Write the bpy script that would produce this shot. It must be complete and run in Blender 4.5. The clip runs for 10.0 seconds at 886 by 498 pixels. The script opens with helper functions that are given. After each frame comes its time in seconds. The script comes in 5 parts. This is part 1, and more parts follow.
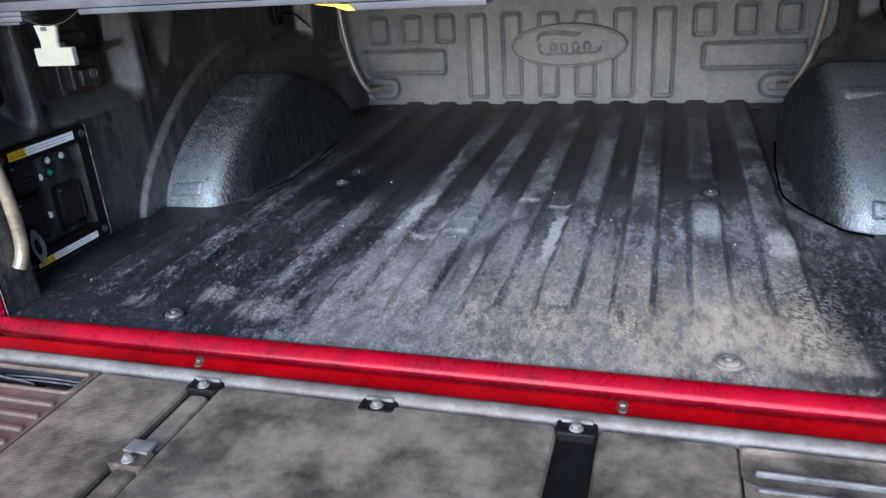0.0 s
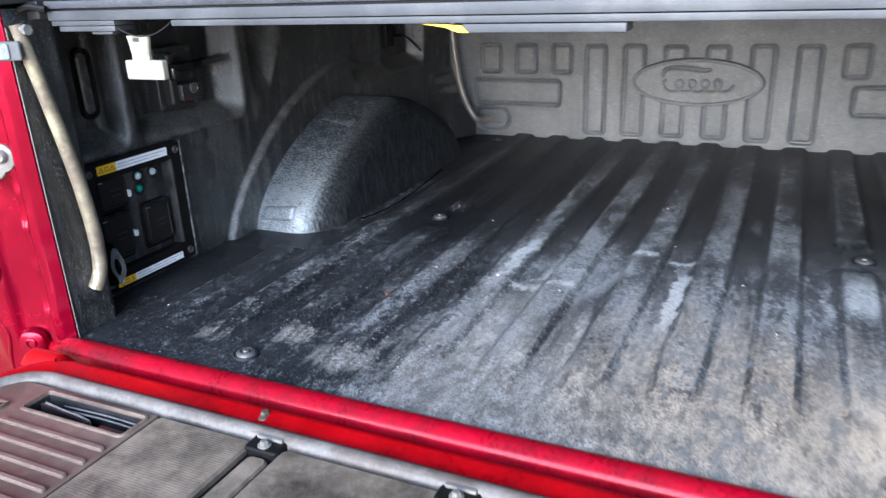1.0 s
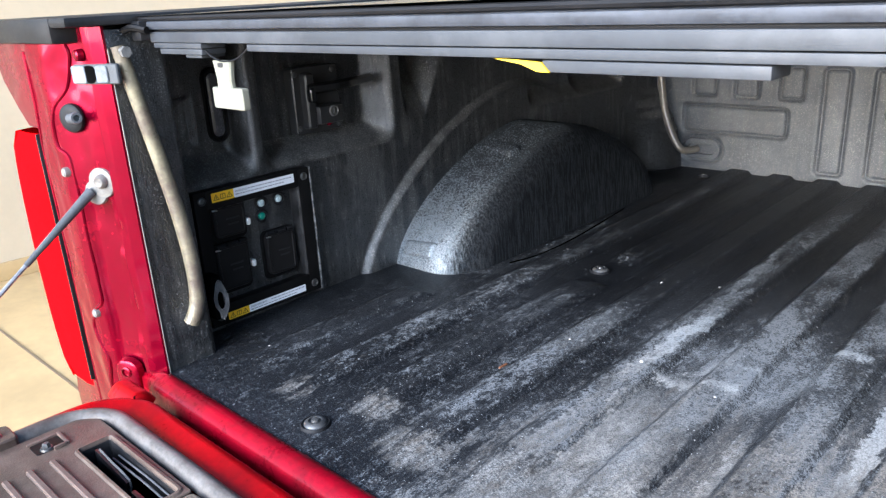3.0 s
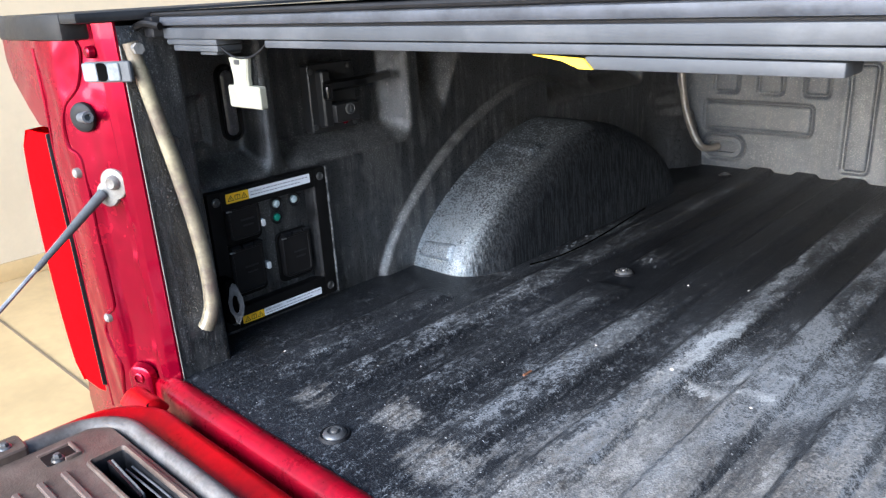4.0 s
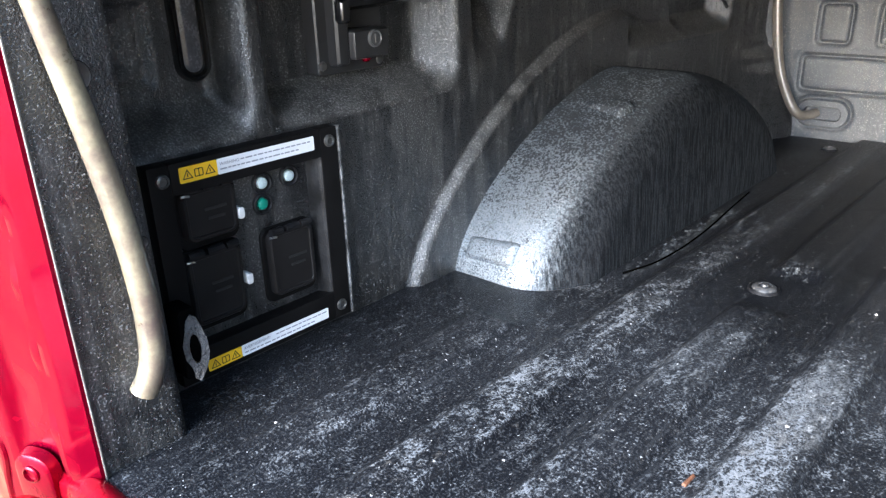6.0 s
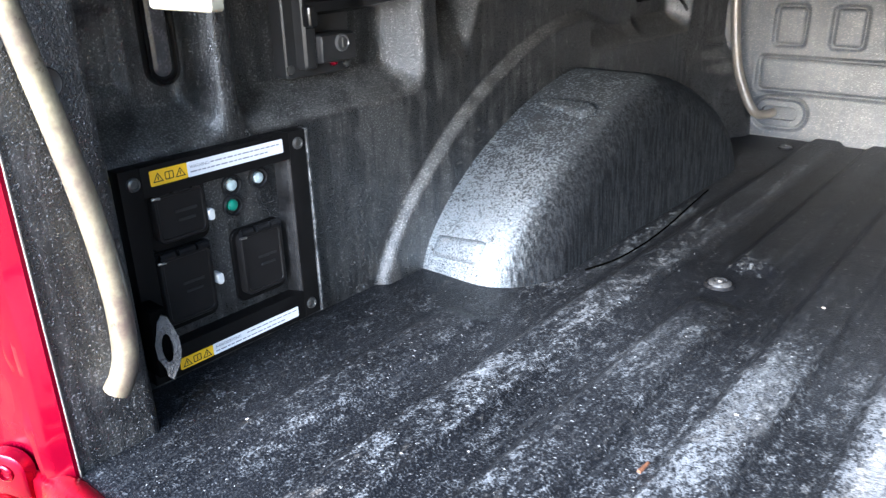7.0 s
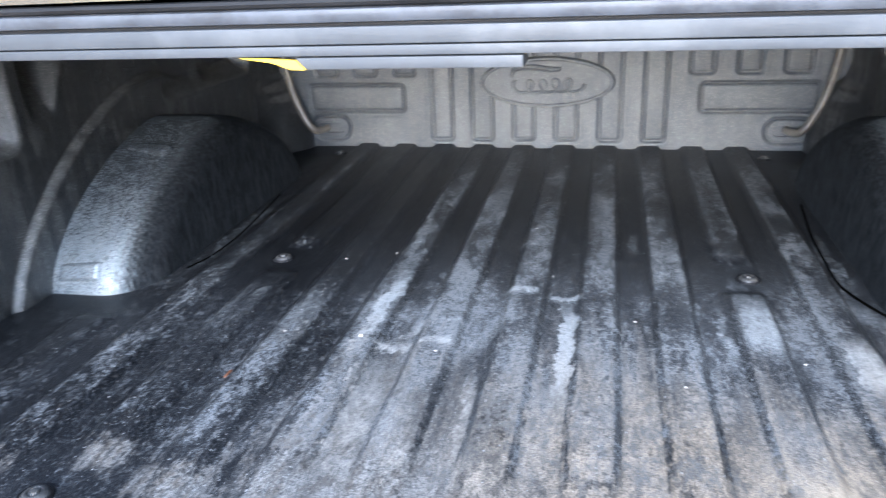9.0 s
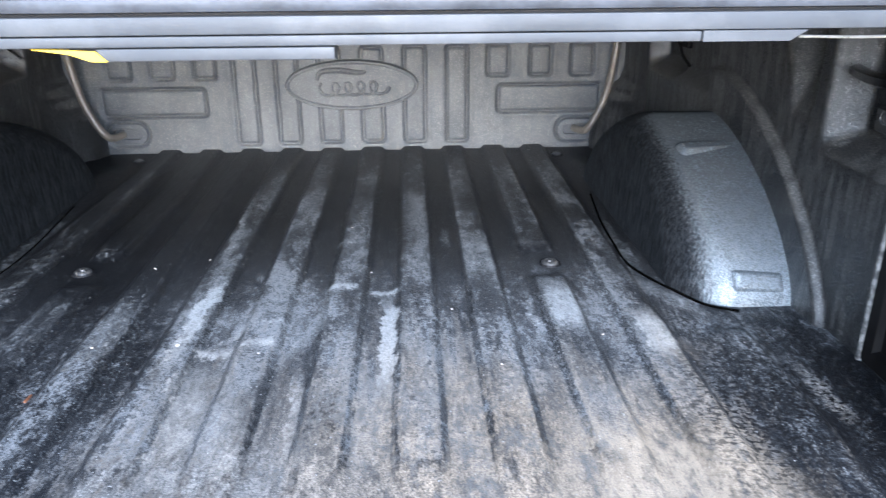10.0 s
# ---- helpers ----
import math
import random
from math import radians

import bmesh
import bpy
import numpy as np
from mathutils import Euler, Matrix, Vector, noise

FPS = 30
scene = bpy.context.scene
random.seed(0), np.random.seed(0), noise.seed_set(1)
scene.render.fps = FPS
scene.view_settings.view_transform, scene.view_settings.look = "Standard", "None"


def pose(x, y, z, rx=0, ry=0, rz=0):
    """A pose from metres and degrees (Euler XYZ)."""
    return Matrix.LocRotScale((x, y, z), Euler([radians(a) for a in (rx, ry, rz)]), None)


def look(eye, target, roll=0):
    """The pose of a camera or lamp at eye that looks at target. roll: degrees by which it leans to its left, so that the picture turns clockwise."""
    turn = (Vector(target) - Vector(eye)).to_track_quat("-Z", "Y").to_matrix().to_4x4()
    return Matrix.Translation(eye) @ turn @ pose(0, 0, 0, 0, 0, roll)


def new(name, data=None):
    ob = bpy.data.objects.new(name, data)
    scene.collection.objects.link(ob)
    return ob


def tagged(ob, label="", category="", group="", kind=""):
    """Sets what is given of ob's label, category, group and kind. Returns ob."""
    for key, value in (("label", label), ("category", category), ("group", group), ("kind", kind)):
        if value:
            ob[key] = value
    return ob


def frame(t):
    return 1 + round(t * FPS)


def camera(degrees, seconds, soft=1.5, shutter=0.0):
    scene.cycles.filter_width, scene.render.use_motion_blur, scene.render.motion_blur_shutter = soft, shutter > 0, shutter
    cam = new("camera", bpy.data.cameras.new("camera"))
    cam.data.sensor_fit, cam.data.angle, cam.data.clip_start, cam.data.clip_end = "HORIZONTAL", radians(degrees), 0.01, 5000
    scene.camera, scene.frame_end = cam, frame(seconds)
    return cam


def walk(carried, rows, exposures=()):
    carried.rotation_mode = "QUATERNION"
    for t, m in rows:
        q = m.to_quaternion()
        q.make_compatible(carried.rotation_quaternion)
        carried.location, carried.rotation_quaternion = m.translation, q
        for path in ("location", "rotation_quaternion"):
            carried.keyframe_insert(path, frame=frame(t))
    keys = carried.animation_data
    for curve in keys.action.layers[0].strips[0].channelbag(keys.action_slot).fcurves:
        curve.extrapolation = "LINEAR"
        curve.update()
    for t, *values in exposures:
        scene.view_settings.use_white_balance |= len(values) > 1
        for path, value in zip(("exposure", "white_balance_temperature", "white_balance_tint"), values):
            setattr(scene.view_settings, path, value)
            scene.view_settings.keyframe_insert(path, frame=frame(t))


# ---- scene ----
cam = camera(61.1, 10.0, 1.3, 0.35)
PATH = [
    (0, (0.345, -0.84, 0.56), (-0.218, 0.916, -0.213), -4.1),
    (0.5, (0.299, -0.795, 0.552), (-0.303, 0.972, -0.165), -2.8),
    (1, (0.286, -0.698, 0.543), (-0.521, 0.994, -0.154), -2.4),
    (1.5, (0.338, -0.511, 0.536), (-0.689, 1.063, -0.147), -2.6),
    (2, (0.334, -0.425, 0.535), (-0.867, 1.029, -0.13), -3.0),
    (2.5, (0.316, -0.408, 0.543), (-0.968, 0.979, -0.112), -3.0),
    (4, (0.265, -0.39, 0.541), (-1.064, 0.951, -0.119), -3.3),
    (4.5, (0.087, -0.272, 0.49), (-1.224, 1.071, -0.202), -3.2),
    (5, (-0.079, -0.154, 0.443), (-1.373, 1.195, -0.268), -2.7),
    (6.5, (-0.134, -0.147, 0.435), (-1.382, 1.222, -0.319), -1.3),
    (7, (-0.112, -0.16, 0.448), (-1.318, 1.247, -0.304), -1.3),
    (7.5, (-0.031, -0.236, 0.487), (-1.147, 1.241, -0.269), -1.6),
    (8, (0.097, -0.368, 0.523), (-0.882, 1.211, -0.219), -2.3),
    (8.5, (0.189, -0.468, 0.563), (-0.559, 1.232, -0.179), -2.7),
    (9, (0.186, -0.475, 0.562), (-0.23, 1.334, -0.181), -2.6),
    (9.5, (0.171, -0.483, 0.566), (0.046, 1.37, -0.177), -1.8),
    (10, (0.181, -0.501, 0.554), (0.256, 1.356, -0.184), -0.4),
]
EXPOSURES = [(0.0, 1.29, 5300, 12), (0.5, 1.62, 5300, 12), (2.0, 1.82, 5350, 12), (4.0, 1.79, 5500, 12), (5.0, 1.9, 5550, 12), (6.5, 2.87, 5600, 12), (7.5, 2.95, 5400, 12), (8.0, 2.85, 5350, 12), (9.0, 2.05, 5200, 12), (10.0, 2.05, 5200, 12)]
walk(cam, [(t, look(eye, target, roll)) for t, eye, target, roll in PATH], EXPOSURES)


# ---- light ----
SUN_EL, SUN_AZ = 15.0, 180.0
world = bpy.data.worlds.new("world")
scene.world = world
world.use_nodes = True
wn = world.node_tree.nodes
sky = wn.new("ShaderNodeTexSky")
sky.sky_type = 'NISHITA'
sky.sun_disc = False
sky.sun_elevation, sky.sun_rotation = radians(SUN_EL), radians(SUN_AZ)
sky.dust_density, sky.air_density = 2.0, 1.0
wn["Background"].inputs["Strength"].default_value = 0.15
world.node_tree.links.new(sky.outputs[0], wn["Background"].inputs["Color"])
sun = new("sun", bpy.data.lights.new("sun", 'SUN'))
sun.data.energy, sun.data.angle, sun.data.color = 4.2, radians(68), (0.93, 0.965, 1.0)
sun.matrix_world = look((0, 0, 0), (math.sin(radians(SUN_AZ)) * -1, math.cos(radians(SUN_AZ)) * -1, -math.tan(radians(SUN_EL))))


# ---- materials ----
def nodes_of(name):
    m = bpy.data.materials.new(name)
    m.use_nodes = True
    t = m.node_tree
    return m, t, t.nodes["Principled BSDF"]


def N(t, kind, **kw):
    n = t.nodes.new(kind)
    for k, v in kw.items():
        n.inputs[k.replace("_", " ")].default_value = v
    return n


def ramp(t, src, a, b, lo=0.0, hi=1.0):
    n = t.nodes.new("ShaderNodeMapRange")
    n.interpolation_type = 'SMOOTHSTEP'
    for k, v in (("From Min", a), ("From Max", b), ("To Min", lo), ("To Max", hi)):
        n.inputs[k].default_value = v
    t.links.new(src, n.inputs["Value"])
    return n.outputs["Result"]


def calc(t, op, a, b=None):
    n = t.nodes.new("ShaderNodeMath")
    n.operation = op
    for i, v in enumerate((a, b)):
        if v is None:
            continue
        if isinstance(v, (int, float)):
            n.inputs[i].default_value = v
        else:
            t.links.new(v, n.inputs[i])
    return n.outputs[0]


def mixc(t, fac, a, b):
    n = t.nodes.new("ShaderNodeMix")
    n.data_type = 'RGBA'
    for i, v in ((0, fac), (6, a), (7, b)):
        if isinstance(v, (int, float)):
            n.inputs[i].default_value = v
        elif isinstance(v, tuple):
            n.inputs[i].default_value = (*v, 1)
        else:
            t.links.new(v, n.inputs[i])
    return n.outputs[2]


def noise_of(t, scale, detail=3.0, stretch=(1, 1, 1), rough=0.55, shift=(0, 0, 0)):
    co = t.nodes.new("ShaderNodeTexCoord")
    mp = t.nodes.new("ShaderNodeMapping")
    mp.inputs["Scale"].default_value = stretch
    mp.inputs["Location"].default_value = shift
    t.links.new(co.outputs["Object"], mp.inputs["Vector"])
    n = N(t, "ShaderNodeTexNoise", Scale=scale, Detail=detail, Roughness=rough)
    t.links.new(mp.outputs[0], n.inputs["Vector"])
    return n.outputs["Fac"]


def bump(t, p, height, strength, dist):
    b = t.nodes.new("ShaderNodeBump")
    b.inputs["Strength"].default_value, b.inputs["Distance"].default_value = strength, dist
    t.links.new(height, b.inputs["Height"])
    t.links.new(b.outputs[0], p.inputs["Normal"])


def surface(name, base, rough, metal=0.0, var=0.25, scale=14.0, grain=0.0, grain_scale=400.0, dirt=None, dirt_amount=0.0, coat=0.0, spec=0.5):
    """A surface with a base colour varied at two scales, fine grain, and dirt in patches."""
    m, t, p = nodes_of(name)
    big, fine = noise_of(t, scale, 4), noise_of(t, scale * 9, 3)
    mix = calc(t, 'ADD', calc(t, 'MULTIPLY', big, 0.65), calc(t, 'MULTIPLY', fine, 0.35))
    f = ramp(t, mix, 0.3, 0.7)
    col = mixc(t, f, tuple(c * (1 - var) for c in base), tuple(min(1, c * (1 + var)) for c in base))
    if dirt:
        patch = ramp(t, noise_of(t, scale * 0.6, 7, rough=0.7, shift=(3, 1, 7)), 0.50 - 0.15 * dirt_amount, 0.68)
        col = mixc(t, calc(t, 'MULTIPLY', patch, dirt_amount), col, dirt)
    t.links.new(col, p.inputs["Base Color"])
    t.links.new(ramp(t, mix, 0.3, 0.7, max(0.02, rough - 0.08), min(1, rough + 0.1)), p.inputs["Roughness"])
    p.inputs["Metallic"].default_value = metal
    p.inputs["Coat Weight"].default_value = coat
    p.inputs["Coat Roughness"].default_value = 0.06
    p.inputs["Specular IOR Level"].default_value = spec
    if grain:
        bump(t, p, noise_of(t, grain_scale, 2), grain, 0.002)
    return m


def liner_material(name, low, high, rough, spec=0.5, ior=1.5, tint=(1, 1, 1), dust=0.2, settle=0.4, glint=0.3, fleck=0.0, runs=0.2, relief=0.5, stain=None):
    """Black pebbled polyurethane liner: glints painted on the pebble tips, dull flecks, dust settled on what faces up,
    streaks that run down, a wet stain, shade painted on the arch.
    """
    m, t, p = nodes_of(name)
    peb = noise_of(t, 430, 2.5, rough=0.6)
    big = noise_of(t, 6, 5, rough=0.6)
    mid = noise_of(t, 38, 5, rough=0.65, shift=(4, 1, 2))
    streak = noise_of(t, 11, 5, (5, 5, 0.6), 0.65)
    worn = calc(t, 'ADD', calc(t, 'MULTIPLY', streak, 0.5), calc(t, 'ADD', calc(t, 'MULTIPLY', big, 0.3), calc(t, 'MULTIPLY', mid, 0.2)))
    col = mixc(t, ramp(t, calc(t, 'ADD', calc(t, 'MULTIPLY', big, 0.6), calc(t, 'MULTIPLY', mid, 0.4)), 0.38, 0.62), low, high)
    grime = calc(t, 'MULTIPLY', ramp(t, worn, 0.47, 0.60), dust)
    col = mixc(t, calc(t, 'MULTIPLY', grime, ramp(t, peb, 0.40, 0.58, 0.45, 1.0)), col, (0.135, 0.131, 0.122))
    geo = t.nodes.new("ShaderNodeNewGeometry")
    nrm = t.nodes.new("ShaderNodeSeparateXYZ")
    t.links.new(geo.outputs["Normal"], nrm.inputs[0])
    flat = calc(t, 'MULTIPLY', ramp(t, nrm.outputs[2], 0.15, 0.62), ramp(t, mid, 0.36, 0.60, 0.35, 1.0))
    col = mixc(t, calc(t, 'MULTIPLY', calc(t, 'MULTIPLY', flat, settle), ramp(t, peb, 0.42, 0.58, 0.4, 1.0)), col, (0.165, 0.162, 0.152))
    # specular glints put into the colour as pale specks on the pebbles
    tip = ramp(t, calc(t, 'ADD', peb, calc(t, 'MULTIPLY', worn, 0.16)), 0.665, 0.735)
    col = mixc(t, calc(t, 'MULTIPLY', tip, glint), col, (0.34, 0.345, 0.35))
    run = ramp(t, calc(t, 'ADD', noise_of(t, 60, 3, (3, 3, 0.12), 0.6, (1, 2, 0)), calc(t, 'MULTIPLY', big, 0.25)), 0.66, 0.75)
    col = mixc(t, calc(t, 'MULTIPLY', run, runs), col, (0.13, 0.125, 0.115))
    dull = calc(t, 'MULTIPLY', ramp(t, calc(t, 'ADD', noise_of(t, 420, 3, rough=0.7, shift=(2, 4, 1)), calc(t, 'MULTIPLY', mid, 0.30)), 0.650, 0.690), fleck)
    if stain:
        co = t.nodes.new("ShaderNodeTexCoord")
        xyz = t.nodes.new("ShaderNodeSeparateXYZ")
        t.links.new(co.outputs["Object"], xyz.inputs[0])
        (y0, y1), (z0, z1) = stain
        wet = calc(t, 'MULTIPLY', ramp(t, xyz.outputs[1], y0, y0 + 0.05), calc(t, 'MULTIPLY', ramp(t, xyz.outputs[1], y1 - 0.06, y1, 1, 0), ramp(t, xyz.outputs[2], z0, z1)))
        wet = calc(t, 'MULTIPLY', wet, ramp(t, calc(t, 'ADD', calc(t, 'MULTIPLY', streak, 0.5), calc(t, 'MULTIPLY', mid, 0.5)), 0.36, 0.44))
        # the inner face's shade painted in, broken by streaks of grime
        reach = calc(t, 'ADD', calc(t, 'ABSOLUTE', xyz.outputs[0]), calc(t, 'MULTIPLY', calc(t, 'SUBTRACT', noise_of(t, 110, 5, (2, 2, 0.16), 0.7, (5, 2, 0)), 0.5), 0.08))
        shade_grime = calc(t, 'MULTIPLY', ramp(t, reach, 0.645, 0.702, 1, 0), ramp(t, noise_of(t, 120, 5, (2, 2, 0.14), 0.7, (3, 2, 0)), 0.40, 0.62, 1.0, 0.90))
        # dull flecks, crowded towards the crown to paint the shade under the cover
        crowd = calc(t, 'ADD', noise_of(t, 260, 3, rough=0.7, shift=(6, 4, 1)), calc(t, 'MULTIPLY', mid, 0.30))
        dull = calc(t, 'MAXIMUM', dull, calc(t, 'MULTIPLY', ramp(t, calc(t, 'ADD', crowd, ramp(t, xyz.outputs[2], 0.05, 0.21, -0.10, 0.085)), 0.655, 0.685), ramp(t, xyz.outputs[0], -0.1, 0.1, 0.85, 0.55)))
        dull = calc(t, 'MAXIMUM', calc(t, 'MAXIMUM', dull, shade_grime), calc(t, 'MULTIPLY', wet, 0.95))
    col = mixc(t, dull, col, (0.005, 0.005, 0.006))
    t.links.new(col, p.inputs["Base Color"])
    matt = calc(t, 'MAXIMUM', calc(t, 'MULTIPLY', flat, settle), calc(t, 'MULTIPLY', grime, 0.8))
    t.links.new(calc(t, 'ADD', ramp(t, peb, 0.40, 0.62, min(1, rough + 0.14), rough - 0.05), calc(t, 'MULTIPLY', calc(t, 'ADD', dull, matt), 0.25)), p.inputs["Roughness"])
    t.links.new(calc(t, 'MULTIPLY', calc(t, 'SUBTRACT', 1.0, calc(t, 'MULTIPLY', dull, 0.96)), spec), p.inputs["Specular IOR Level"])
    p.inputs["IOR"].default_value = ior
    # the blue of the reflected sky is put into the reflection tint
    p.inputs["Specular Tint"].default_value = (*tint, 1)
    bump(t, p, calc(t, 'ADD', noise_of(t, 500, 2, rough=0.6), calc(t, 'MULTIPLY', mid, 0.6)), relief, 0.0022)
    return m


RIBS = [-0.6545 + 0.1195 * k for k in range(12)]


def box_mask(t, xyz, cx, cy, hx, hy, soft=0.4, lean=0.0):
    """1 inside a box of half sizes hx, hy round (cx, cy), fading at its rim."""
    dx = calc(t, 'SUBTRACT', xyz[0], cx)
    dy = calc(t, 'SUBTRACT', xyz[1], cy)
    if lean:
        dx = calc(t, 'SUBTRACT', dx, calc(t, 'MULTIPLY', dy, lean))
    ax = ramp(t, calc(t, 'DIVIDE', calc(t, 'ABSOLUTE', dx), hx), 1 - soft, 1 + soft, 1, 0)
    soft_y = 0.75
    ay = ramp(t, calc(t, 'DIVIDE', calc(t, 'ABSOLUTE', dy), hy), 1 - soft_y, 1 + soft_y, 1, 0)
    return calc(t, 'MULTIPLY', ax, ay)


def floor_material():
    """Liner floor: beige dust near the tailgate, grey wear along the ribs, pale scuffs of loads, dark lanes."""
    m, t, p = nodes_of("bed_floor_liner")
    co = t.nodes.new("ShaderNodeTexCoord")
    sep = t.nodes.new("ShaderNodeSeparateXYZ")
    t.links.new(co.outputs["Object"], sep.inputs[0])
    X, Y, Z = sep.outputs

    def mul(*a):
        out = a[0]
        for b in a[1:]:
            out = calc(t, 'MULTIPLY', out, b)
        return out

    def add(*a):
        out = a[0]
        for b in a[1:]:
            out = calc(t, 'ADD', out, b)
        return out

    def less(a):
        return calc(t, 'SUBTRACT', 1.0, a)

    warp = noise_of(t, 5, 4, (1, 0.6, 1))
    wob = mul(calc(t, 'SUBTRACT', warp, 0.5), 0.5)
    fine = noise_of(t, 130, 7, (1, 0.6, 1), 0.80)
    blot = noise_of(t, 44, 8, (1.3, 0.6, 1), 0.72, (2, 5, 0))
    lane = noise_of(t, 26, 3, (1, 0.05, 1), 0.5, (4, 2, 0))
    scrape = noise_of(t, 52, 6, (1, 0.08, 1), 0.7, (7, 3, 0))
    hair = ramp(t, noise_of(t, 150, 2, (1, 0.025, 1), 0.5, (6, 1, 0)), 0.60, 0.66)
    speck = noise_of(t, 420, 3, rough=0.65)
    tip = ramp(t, speck, 0.44, 0.56)
    dots = ramp(t, noise_of(t, 150, 1, rough=0.5, shift=(1, 8, 3)), 0.69, 0.72)
    # rib sides: no dust settles there, and their shade is painted in
    edge = mul(ramp(t, Z, 0.0005, 0.0022), ramp(t, Z, 0.0082, 0.0102, 1, 0), ramp(t, calc(t, 'ABSOLUTE', X), 0.56, 0.60, 1, 0), ramp(t, blot, 0.40, 0.60, 1.0, 0.30))
    top = ramp(t, Z, 0.004, 0.009)
    xx, yy = add(X, wob), add(Y, wob)
    uneven = ramp(t, add(mul(blot, 0.30), mul(fine, 0.24), mul(scrape, 0.32), mul(lane, 0.14)), 0.38, 0.62)
    rubbed = ramp(t, add(mul(blot, 0.42), mul(lane, 0.08), mul(scrape, 0.08), mul(fine, 0.42)), 0.38, 0.62, 0.08, 0.84)
    # lane beside the second rib, black and without wear
    bent = noise_of(t, 19, 3, shift=(1, 6, 0))
    XM = add(X, mul(calc(t, 'SUBTRACT', fine, 0.5), 0.040), mul(calc(t, 'SUBTRACT', bent, 0.5), 0.034))
    YM = add(Y, mul(calc(t, 'SUBTRACT', fine, 0.5), 0.060), mul(calc(t, 'SUBTRACT', noise_of(t, 19, 3, shift=(8, 1, 0)), 0.5), 0.05))
    dark_lane = mul(box_mask(t, (XM, YM), -0.345, 1.06, 0.150, 0.38, 0.12), 0.92)
    # beige dust: from the middle to the far side, thinning towards the bulkhead
    rear = ramp(t, yy, 0.16, 0.72, 1, 0)
    side = mul(ramp(t, xx, -0.42, 0.02), ramp(t, xx, 0.50, 0.68, 1, 0.15))
    heap = mul(rear, side, less(mul(edge, ramp(t, Y, 0.12, 0.30), 0.9)))
    for cx, cy, hx, hy, amt in ((-0.402, 0.180, 0.036, 0.030, 0.66), (-0.285, 0.140, 0.056, 0.036, 0.75), (-0.531, 0.140, 0.034, 0.026, 0.52), (-0.13, 0.10, 0.12, 0.05, 0.40)):
        heap = calc(t, 'MAXIMUM', heap, mul(box_mask(t, (XM, YM), cx, cy, hx, hy, 0.5), amt))
    dust = mul(ramp(t, calc(t, 'SUBTRACT', mul(heap, 1.05), uneven), -0.28, 0.46), 0.95)
    pits = ramp(t, noise_of(t, 230, 4, (1, 0.7, 1), 0.7, (4, 4, 0)), 0.53, 0.62)
    dust = mul(dust, ramp(t, heap, 0.02, 0.2), add(mul(tip, 0.50), 0.50), less(mul(pits, 0.65)))
    # grey wear on the pebble tips, mostly along the rib tops; the valleys far in stay black
    valley = mul(less(top), ramp(t, yy, 0.62, 0.90, 0.52, 0.0), ramp(t, xx, -0.46, -0.16, 0.35, 1.0))
    wear = add(mul(top, ramp(t, yy, 0.60, 0.95, 0.56, 0.54)), valley)
    wear = mul(wear, ramp(t, xx, -0.34, -0.08, 0.58, 0.92), ramp(t, noise_of(t, 8, 4, (1.4, 0.5, 1), 0.6, (8, 8, 0)), 0.36, 0.62, 0.42, 1.25), ramp(t, Y, 1.35, 1.66, 1.0, 0.45), less(mul(edge, 0.45)), less(dark_lane))
    wear = mul(wear, ramp(t, X, -0.66, -0.58, 0.55, 1.0), less(mul(box_mask(t, (xx, yy), 0.72, 0.22, 0.16, 0.26, 0.4), 0.6)), ramp(t, yy, 0.08, 0.30, 0.75, 1.0))
    grey = ramp(t, calc(t, 'SUBTRACT', wear, rubbed), -0.42, 0.36)
    stip = mul(ramp(t, add(speck, mul(grey, 0.20)), 0.515, 0.665), less(mul(dark_lane, 0.8)))
    rub = add(mul(stip, add(mul(grey, 0.80), mul(ramp(t, yy, 0.66, 0.92, 1.0, 0.25), 0.22))), mul(grey, 0.14))
    rub = mul(rub, less(mul(pits, 0.5)))
    rub = calc(t, 'MAXIMUM', rub, mul(dots, 0.30, less(dark_lane)))
    rub = calc(t, 'MAXIMUM', rub, mul(hair, ramp(t, blot, 0.42, 0.55), 0.07))
    # pale marks left by loads
    marks = None
